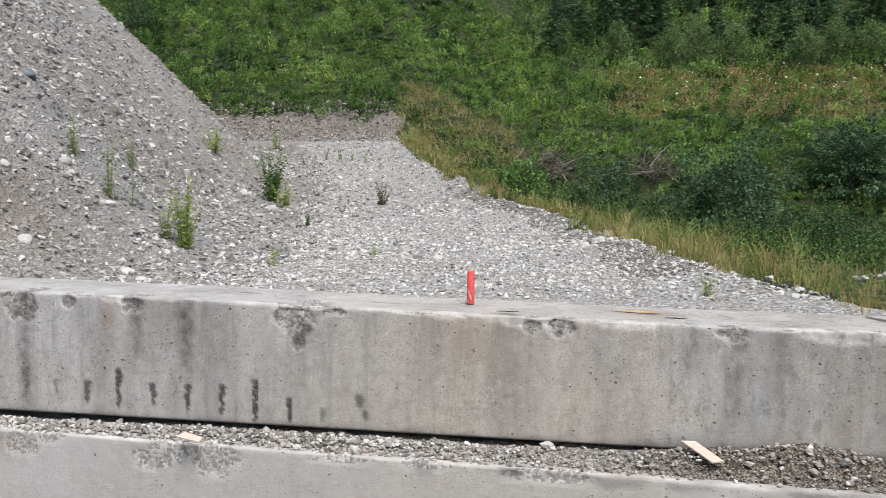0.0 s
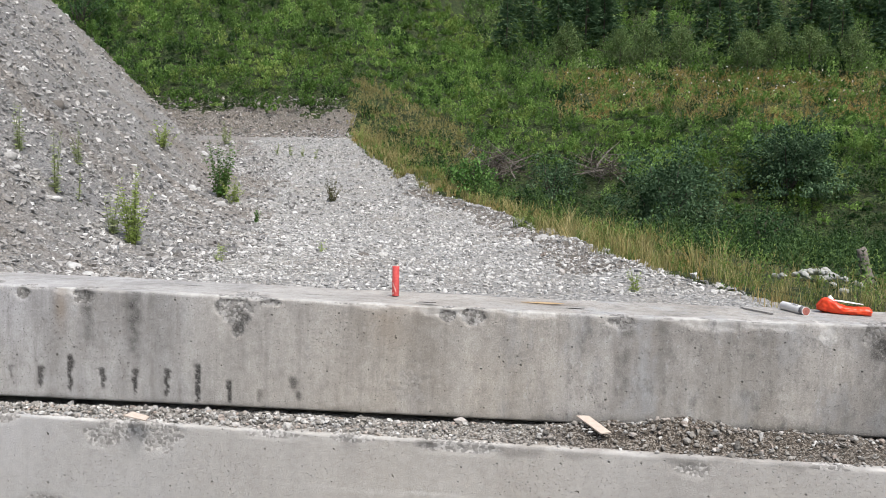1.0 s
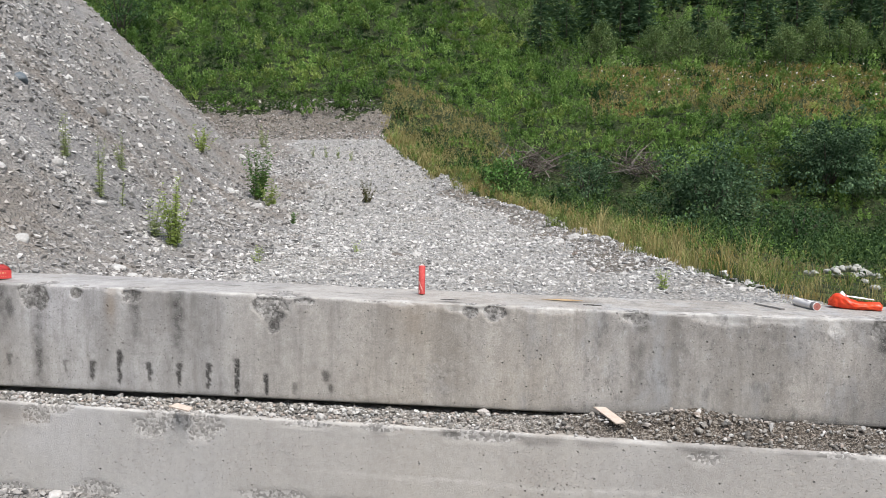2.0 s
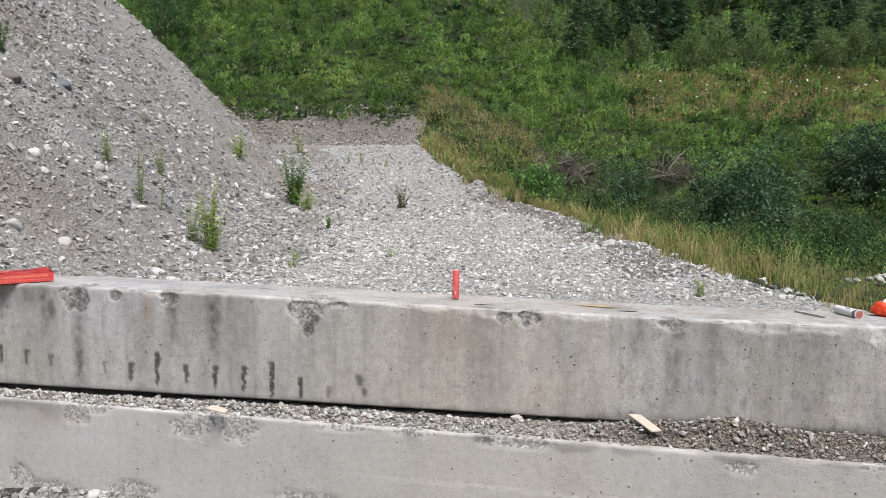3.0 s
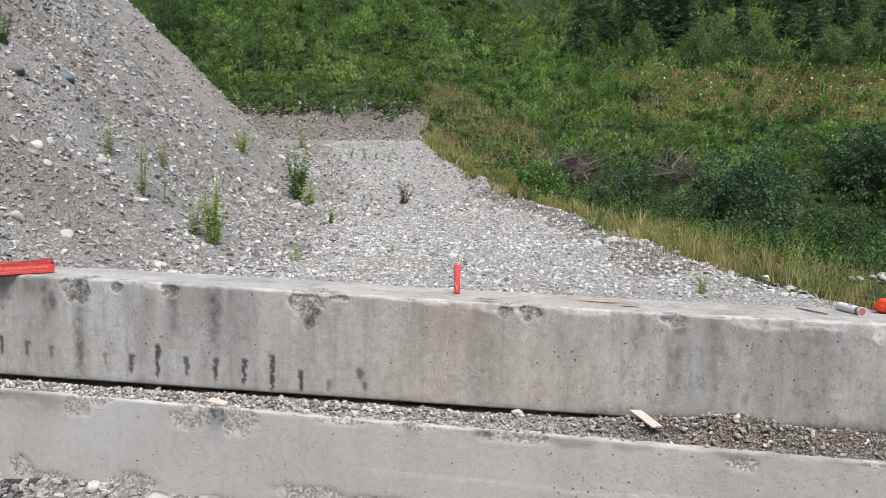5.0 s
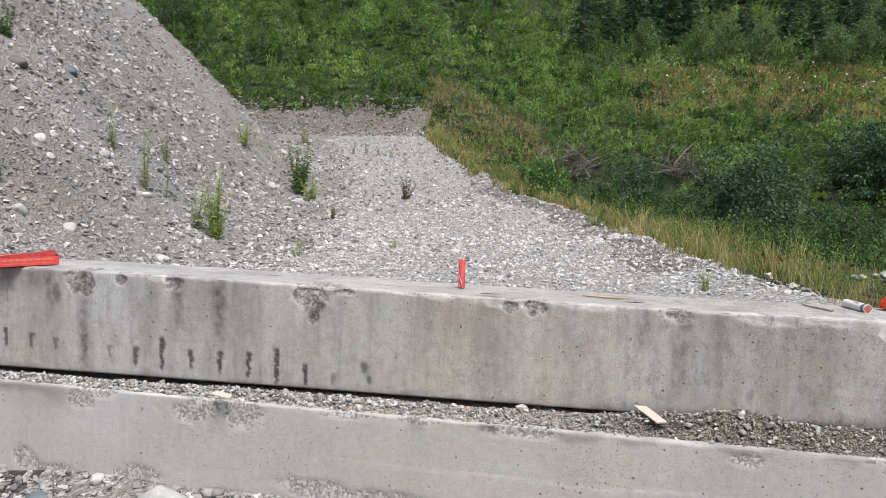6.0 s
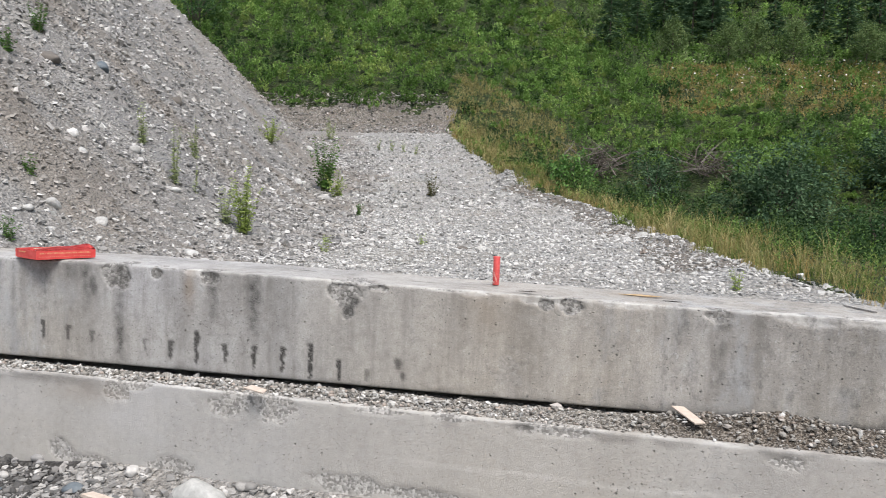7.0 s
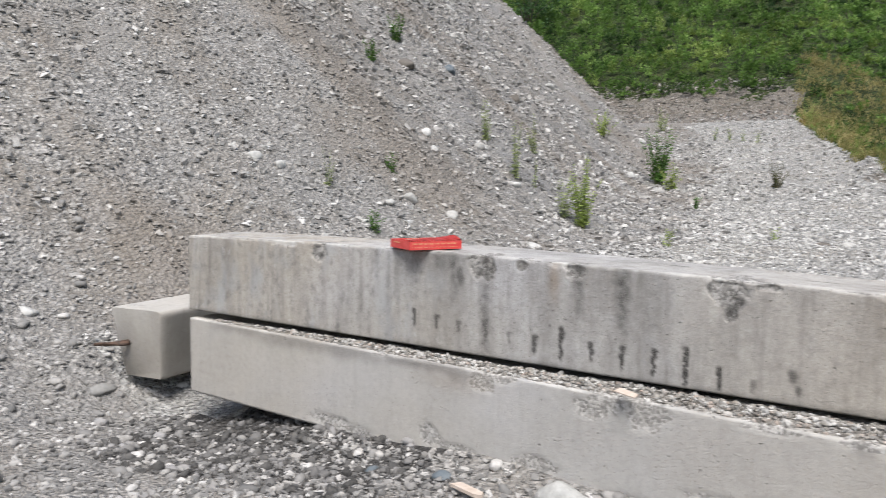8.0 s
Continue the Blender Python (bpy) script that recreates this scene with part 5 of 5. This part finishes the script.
for k, (x, y, size, mat, lab) in enumerate((
        (-1.16, -0.28, 0.15, BOULDER_GREY, "large pale rounded boulder beside the lower block"), (-1.8, -0.34, 0.062, BLUE_STONE, "blue-grey cobble beside the lower block"),
        (-2.25, -0.33, 0.05, BLUE_STONE, "blue-grey cobble by the overhanging block"), (-0.95, -0.5, 0.05, BOULDER, "grey cobble beside the boulder"),
        (-13.8, 23.2, 0.27, WHITE_STONE, "white boulder on the scree slope"), (-11.9, 27.5, 0.27, WHITE_STONE, "white boulder at the scree's crest"), (-9.05, 10.1, 0.22, BLUE_STONE, "dark blue-grey boulder on the scree slope"),
        (-8.75, 8.3, 0.27, BROWN_STONE, "brown boulder sunk in the scree slope"), (-10.4, 14.9, 0.26, BROWN_STONE, "brown stone on the scree slope"), (-6.9, 6.4, 0.12, BOULDER, "grey stone on the scree slope"),
        (-6.6, 6.2, 0.11, WHITE_STONE, "white stone on the scree slope"), (-7.1, 8.2, 0.15, BOULDER, "grey stone on the scree slope"), (-5.65, 4.4, 0.13, BOULDER, "grey stone on the scree slope"),
        (-6.4, 8.2, 0.12, BOULDER, "grey stone on the scree slope"), (-5.3, 4.8, 0.12, BOULDER, "grey stone on the scree slope"), (-4.6, 5.6, 0.13, WHITE_STONE, "white stone at the foot of the scree"),
        (-4.3, 5.4, 0.09, WHITE_STONE, "white stone at the foot of the scree"), (-6.45, 2.65, 0.11, WHITE_STONE, "white angular stone on the scree slope"), (-6.3, 2.9, 0.1, WHITE_STONE, "white angular stone on the scree slope"),
        (-5.65, 4.0, 0.09, WHITE_STONE, "white stone on the scree slope"), (-5.75, -0.25, 0.09, WHITE_STONE, "white stone beside the crosswise block"), (-4.85, -0.2, 0.1, BOULDER, "dusty grey stone by the crosswise block"),
        (-9.9, 21.6, 0.3, WHITE_STONE, "pale stone at the foot of the scree"), (-8.6, 20.6, 0.28, BOULDER, "grey stone at the foot of the scree"), (1.0, 13.6, 0.24, BOULDER, "grey stone at the edge of the gravel"),
        (0.75, 13.2, 0.17, WHITE_STONE, "pale stone at the edge of the gravel"), (-1.9, 9.5, 0.15, BROWN_STONE, "brown stone lying on the gravel"), (-1.6, 9.6, 0.14, BOULDER, "grey stone lying on the gravel"))):
    s = build_stone(k + 1, size, mat, lab)
    s.matrix_world = pose(x, y, float(land(x, y)) - size * 0.1, 8 * math.sin(k), 10 * math.cos(k * 1.7), 47 * k)

MOSSY = plain_material("dull_mossy_stone", (0.24, 0.245, 0.21), (0.46, 0.455, 0.425), 9, 0.9)
# heap of field stones in the grass, and an old stump
r = np.random.default_rng(300)
for k in range(48):
    a, d = r.uniform(0, 2 * math.pi), abs(r.normal()) * 0.4
    x, y = 4.5 + math.cos(a) * d * 0.85, 7.3 + math.sin(a) * d
    size = r.uniform(0.035, 0.085)
    s = build_stone(320 + k, size, MOSSY, "dull grey field stone in a heap in the grass")
    s["group"] = "heap of field stones"
    s.matrix_world = pose(x, y, float(land(x, y)) + size * 0.3 + 0.22 * max(0, 0.65 - d), r.uniform(-20, 20), r.uniform(-20, 20), r.uniform(0, 360))


def build_stump():
    bm = bmesh.new()
    sides, rows = 14, 9
    rings = []
    for q in range(rows):
        t = q / (rows - 1)
        ring = []
        for k in range(sides):
            a = 2 * math.pi * k / sides
            rad = (0.15 - 0.05 * t + 0.09 * (1 - t) ** 5) * (1 + 0.22 * noise.noise(Vector((math.cos(a) * 1.5, math.sin(a) * 1.5, t * 1.2))))
            top = 0.62 + 0.1 * noise.noise(Vector((math.cos(a) * 2, math.sin(a) * 2, 7)))
            ring.append(bm.verts.new((math.cos(a) * rad - 0.1 * t, math.sin(a) * rad, t * top - 0.08)))
        rings.append(ring)
    for a, c in zip(rings, rings[1:]):
        for k in range(sides):
            bm.faces.new((a[k], a[(k + 1) % sides], c[(k + 1) % sides], c[k]))
    bm.faces.new(rings[-1])
    bm.faces.new(rings[0][::-1])
    return tagged(part("tree_stump", bm, DEADWOOD, None, "", True), "weathered grey broken tree stump in the grass", "stump")


stump = build_stump()
stump.matrix_world = pose(5.9, 9.45, float(land(5.9, 9.45)) - 0.03, 4, -9, 0) @ Matrix.Diagonal((0.7, 0.7, 1.0, 1))


# ---- small things on the blocks ----
RED_PAPER = plain_material("red_paper", (0.55, 0.07, 0.065), (0.66, 0.12, 0.11), 60, 0.55, 0.1)
RED_CARD = plain_material("red_printed_card", (0.55, 0.05, 0.045), (0.66, 0.1, 0.09), 25, 0.45, 0.1)
DARK_CARD = plain_material("grey_card_inside", (0.16, 0.15, 0.15), (0.25, 0.24, 0.24), 25, 0.8)
CREAM = plain_material("cream_print", (0.7, 0.6, 0.42), (0.75, 0.66, 0.5), 30, 0.6)
WHITE_PAPER = plain_material("white_paper", (0.68, 0.66, 0.63), (0.78, 0.77, 0.75), 30, 0.7, 0.1)
FADED = plain_material("faded_pink_print", (0.68, 0.3, 0.26), (0.74, 0.4, 0.35), 30, 0.6)
GOLD = plain_material("dull_gold_print", (0.6, 0.28, 0.14), (0.68, 0.36, 0.2), 30, 0.6)
CLAY = plain_material("brown_clay_plug", (0.26, 0.09, 0.07), (0.38, 0.15, 0.12), 60, 0.9)
ORANGE_FOIL = plain_material("orange_red_plastic", (0.72, 0.05, 0.02), (0.8, 0.09, 0.03), 18, 0.3, 0.1)
PALE_WOOD = plain_material("bleached_wood", (0.3, 0.28, 0.255), (0.45, 0.43, 0.4), 30, 0.85)
CARDBOARD = plain_material("pinkish_cardboard", (0.46, 0.38, 0.31), (0.55, 0.47, 0.4), 40, 0.85)
RUSTY = plain_material("rusty_iron", (0.05, 0.04, 0.035), (0.13, 0.08, 0.055), 40, 0.8)
CHAR = plain_material("charred_paper", (0.02, 0.018, 0.016), (0.08, 0.07, 0.06), 50, 0.9)
ORANGE_SCRAP = plain_material("scorched_orange_paper", (0.42, 0.27, 0.13), (0.5, 0.38, 0.24), 30, 0.85)


def box_bm(sx, sy, sz, at=(0, 0, 0), bevel=0.0, turn=None):
    bm = bmesh.new()
    bmesh.ops.create_cube(bm, size=1.0)
    bmesh.ops.scale(bm, vec=(sx, sy, sz), verts=bm.verts)
    if bevel:
        bmesh.ops.bevel(bm, geom=bm.edges[:], offset=bevel, segments=2, affect="EDGES")
    m = Matrix.Translation(at) @ (turn or Matrix())
    bmesh.ops.transform(bm, matrix=m, verts=bm.verts)
    return bm


def lathe(profile, sides=24):
    bm = bmesh.new()
    rings = [[bm.verts.new((math.cos(2 * math.pi * k / sides) * rad, math.sin(2 * math.pi * k / sides) * rad, z)) for k in range(sides)] for rad, z in profile]
    for a, c in zip(rings, rings[1:]):
        for k in range(sides):
            bm.faces.new((a[k], a[(k + 1) % sides], c[(k + 1) % sides], c[k]))
    bm.faces.new(rings[0][::-1])
    bm.faces.new(rings[-1])
    return bm


def build_cracker():
    root = new("firecracker")
    part("paper_tube", lathe([(0.0155, 0), (0.0165, 0.002), (0.0165, 0.138), (0.0155, 0.141), (0.013, 0.141), (0.0125, 0.134)]), RED_PAPER, root, "", True)
    part("clay_plug", lathe([(0.0124, 0.12), (0.0124, 0.1345)]), CLAY, root, "brown clay plug")
    band = bmesh.new()
    prev = None
    for k in range(10):
        a = -2.3 + 0.12 * k
        z = 0.055 - 0.0045 * k
        cur = [band.verts.new((math.cos(a) * 0.0172, math.sin(a) * 0.0172, z + d)) for d in (0, 0.016)]
        if prev:
            band.faces.new((prev[0], cur[0], cur[1], prev[1]))
        prev = cur
    part("label_stripe", band, FADED, root, "pale slanting printed stripe")
    patch = bmesh.new()
    prev = None
    for k in range(5):
        a = -2.4 + 0.12 * k
        cur = [patch.verts.new((math.cos(a) * 0.0173, math.sin(a) * 0.0173, z)) for z in (0.008, 0.02)]
        if prev:
            patch.faces.new((prev[0], cur[0], cur[1], prev[1]))
        prev = cur
    part("label_patch", patch, FADED, root, "small pale printed patch")
    bm = bmesh.new()
    tube(bm, [(0.004, 0, 0.132), (0.006, 0.002, 0.146), (0.012, 0.003, 0.153)], [0.0018, 0.0016, 0.0012], 6)
    part("fuse", bm, CREAM, root, "short pale fuse")
    return tagged(root, "red paper firecracker standing upright on the concrete block", "firecracker")


cracker = build_cracker()
cracker.location = (0.09, 0.30, 1.066)


def build_carton():
    root = new("carton")
    L, W, H, T = 0.31, 0.24, 0.042, 0.003
    part("bottom", box_bm(L, W, T, (L / 2, W / 2, T / 2)), RED_CARD, root)
    front = part("front_wall", box_bm(L, T, H, (L / 2, T / 2, H / 2 + T)), RED_CARD, root)
    part("back_wall", box_bm(L, T, H, (L / 2, W - T / 2, H / 2 + T)), RED_CARD, root)
    left = part("side_wall", box_bm(T, W - 2 * T, H, (T / 2, W / 2, H / 2 + T)), RED_CARD, root)
    part("side_wall", box_bm(T, W - 2 * T, H, (L - T / 2, W / 2, H / 2 + T)), RED_CARD, root)
    part("lining", box_bm(L - 4 * T, W - 4 * T, 0.004, (L / 2, W / 2, 0.025)), DARK_CARD, root, "dark grey inside")
    bm = bmesh.new()
    nx, ny = 14, 8
    grid = [[bm.verts.new((L * a / nx, W * 0.55 * c / ny, H + T + 0.001 + 0.012 * math.sin(math.pi * c / ny) * (0.4 + 0.6 * a / nx) + 0.018 * (a / nx) ** 3 * (c / ny))) for a in range(nx + 1)] for c in range(ny + 1)]
    for c in range(ny):
        for a in range(nx):
            bm.faces.new((grid[c][a], grid[c][a + 1], grid[c + 1][a + 1], grid[c + 1][a]))
    bmesh.ops.solidify(bm, geom=bm.faces[:], thickness=0.002)
    part("lid_flap", bm, RED_CARD, root, "bulging red top flap", True)
    part("inner_flap", box_bm(L * 0.5, 0.05, 0.002, (L * 0.45, W * 0.62, H * 0.95), 0, Matrix.Rotation(radians(12), 4, "X")), CREAM, root, "cream inner flap")
    for k in range(22):
        wd = 0.006 + 0.004 * math.sin(k * 2.3)
        part("print_bar", box_bm(wd, 0.001, 0.008, (0.022 + k * 0.0122, -0.0006, 0.031)), GOLD, front)
    for k in range(26):
        part("print_bar", box_bm(0.004, 0.001, 0.003, (0.018 + k * 0.0105, -0.0006, 0.013)), GOLD, front)
    for k in range(4):
        part("print_bar", box_bm(0.001, 0.016, 0.006, (-0.0006, 0.13 + k * 0.02, 0.032)), GOLD, left)
    return tagged(root, "open red printed cardboard carton overhanging the block's edge", "carton")


carton = build_carton()
carton.matrix_world = pose(-2.19, -0.11, 1.104, 0, 0, 63)


def build_paper_tube():
    root = new("firework_tube")
    turn = Matrix.Rotation(radians(90), 4, "X")
    bm = lathe([(0.0245, 0), (0.026, 0.003), (0.026, 0.24), (0.0255, 0.242), (0.0238, 0.242), (0.0236, 0.24)], 28)
    bmesh.ops.transform(bm, matrix=turn, verts=bm.verts)
    part("casing", bm, WHITE_PAPER, root, "", True)
    bm = lathe([(0.0235, 0.2), (0.0235, 0.2412)], 24)
    bmesh.ops.transform(bm, matrix=turn, verts=bm.verts)
    part("end_plug", bm, CLAY, root, "reddish-brown end plug")
    bm = lathe([(0.0264, 0.205), (0.0264, 0.238)], 28)
    bmesh.ops.transform(bm, matrix=turn, verts=bm.verts)
    part("end_band", bm, DARK_CARD, root, "grey end band", True)
    for k in range(3):
        part("print_bar", box_bm(0.012, 0.05, 0.001, (0.006 - 0.008 * k, -0.09 - 0.03 * k, 0.0258 - 0.0005 * k * k)), DARK_CARD, root, "grey printed bar")
    return tagged(root, "white paper firework tube lying on the concrete block", "firework")


paper_tube = build_paper_tube()
paper_tube.matrix_world = pose(1.90, 0.44, 1.0645, 0, 0, 12) @ Matrix.Diagonal((0.76, 0.82, 0.76, 1))


def build_bag():
    """A flattened packet: squared at one end, crumpled and pinched at the other."""
    root = new("plastic_bag")
    bm = bmesh.new()
    nu, nk = 30, 28
    rings = []
    for q in range(nu + 1):
        u = q / nu
        half = 0.055 * (0.55 + 0.45 * min(1, u * 2.4)) * (1 if u < 0.97 else 0.93)
        tall = 0.03 * (0.75 + 0.7 * math.exp(-((u - 0.22) / 0.2) ** 2)) * (1 if u < 0.97 else 0.9)
        pinch = min(1.0, 0.35 + u * 6)
        ring = []
        for k in range(nk):
            a = 2 * math.pi * k / nk
            c, d = math.cos(a), math.sin(a)
            sq = max(abs(c), abs(d)) ** -0.75
            fold = 0.016 * (1.15 - 0.8 * u) * (abs(noise.noise(Vector((u * 7, c * 2.2, d * 2.2 + 4)))) - 0.12) + 0.006 * noise.noise(Vector((u * 16, c * 5, d * 5)))
            z = tall * pinch + d * (tall * sq * pinch + fold)
            ring.append(bm.verts.new((-0.135 + 0.27 * u + 0.01 * noise.noise(Vector((c * 2, d * 2, u))), c * (half * sq * pinch + fold), max(0.001, z + 0.022 * max(0, 0.25 - u) * 4))))
        rings.append(ring)
    for a, c in zip(rings, rings[1:]):
        for k in range(nk):
            bm.faces.new((a[k], a[(k + 1) % nk], c[(k + 1) % nk], c[k]))
    bm.faces.new(rings[0][::-1])
    bm.faces.new(rings[-1])
    bmesh.ops.recalc_face_normals(bm, faces=bm.faces)
    part("pouch", bm, ORANGE_FOIL, root, "", True)
    bm = bmesh.new()
    bmesh.ops.create_grid(bm, x_segments=22, y_segments=8, size=0.5)
    for v in bm.verts:
        u, w = v.co.x + 0.5, v.co.y + 0.5
        peak = 0.022 * math.exp(-((u - 0.08) / 0.07) ** 2) * w
        v.co = Vector((-0.075 + 0.175 * u, -0.012 + 0.075 * w * (1 - 0.35 * u), 0.083 - 0.02 * u + peak + 0.004 * noise.noise(Vector((u * 5, w * 4, 5)))))
    bmesh.ops.solidify(bm, geom=bm.faces[:], thickness=0.002)
    part("paper_insert", bm, WHITE_PAPER, root, "white paper lying on the packet", True)
    return tagged(root, "crumpled orange-red plastic packet with white paper on the block", "bag")


bag = build_bag()
bag.matrix_world = pose(2.14, 0.36, 1.046, 0, 0, -14) @ Matrix.Diagonal((0.82, 0.95, 0.72, 1))


def flat_scrap(name, pts, thick, material, label, category, at, rz, rx=0, ry=0):
    bm = bmesh.new()
    top = [bm.verts.new((x, y, thick + 0.15 * thick * math.sin(40 * x))) for x, y in pts]
    low = [bm.verts.new((x, y, 0)) for x, y in pts]
    bm.faces.new(top)
    bm.faces.new(low[::-1])
    for k in range(len(pts)):
        q = (k + 1) % len(pts)
        bm.faces.new((low[k], low[q], top[q], top[k]))
    ob = part(name, bm, material)
    ob.matrix_world = pose(*at, rx, ry, rz)
    return tagged(ob, label, category)


flat_scrap("wood_strip", ((0, 0), (0.2, 0.004), (0.215, 0.012), (0.2, 0.02), (0.01, 0.014)), 0.006, PALE_WOOD, "thin grey wood strip lying on the block", "wood strip", (1.70, 0.41, 1.049), -68)
flat_scrap("cardboard_scrap", ((0, 0), (0.17, 0.008), (0.175, 0.055), (0.02, 0.05)), 0.005, CARDBOARD, "pale pinkish cardboard strip lying in the dirt", "cardboard", (0.93, -0.03, 0.616), -60, 3, 11)
flat_scrap("cardboard_scrap", ((0, 0), (0.11, 0.0), (0.1, 0.04), (0.01, 0.045)), 0.006, CARDBOARD, "small pinkish scrap among the pebbles", "cardboard", (-1.0, -0.2, 0.568), -12, 8, 5)
flat_scrap("paper_scrap", ((0, 0), (0.05, -0.006), (0.085, 0.004), (0.04, 0.014)), 0.002, CHAR, "charred paper scrap on the block", "paper scrap", (0.88, 0.16, 1.053), -10)
flat_scrap("paper_scrap", ((0, 0), (0.12, -0.02), (0.2, 0.01), (0.1, 0.04)), 0.002, ORANGE_SCRAP, "scorched orange paper scrap on the block", "paper scrap", (0.68, 0.3, 1.056), -8)
flat_scrap("paper_scrap", ((0, 0), (0.06, -0.004), (0.09, 0.006), (0.03, 0.012)), 0.002, CHAR, "charred paper scrap on the block", "paper scrap", (0.22, 0.06, 1.07), 4)
flat_scrap("wood_chip", ((0, 0), (0.16, 0.01), (0.2, 0.03), (0.17, 0.06), (0.02, 0.05)), 0.015, CARDBOARD, "pale splintered wood piece on the gravel", "wood chip", (-1.66, -0.48, float(land(-1.66, -0.48)) + 0.035), -20)

# lifting rod in the crosswise block
bm = bmesh.new()
tube(bm, [(0.0, 0.03, 0.0), (0.0, -0.03, 0.0), (-0.12, -0.1, -0.012), (-0.2, -0.13, -0.02)], [0.022, 0.022, 0.014, 0.012], 10)
rod = part("lifting_rod", bm, RUSTY, None, "dark rusty iron rod", True)
rod.location = (-4.76, -0.06, 0.28)
rod.parent = cross
rod.matrix_parent_inverse = cross.matrix_world.inverted()
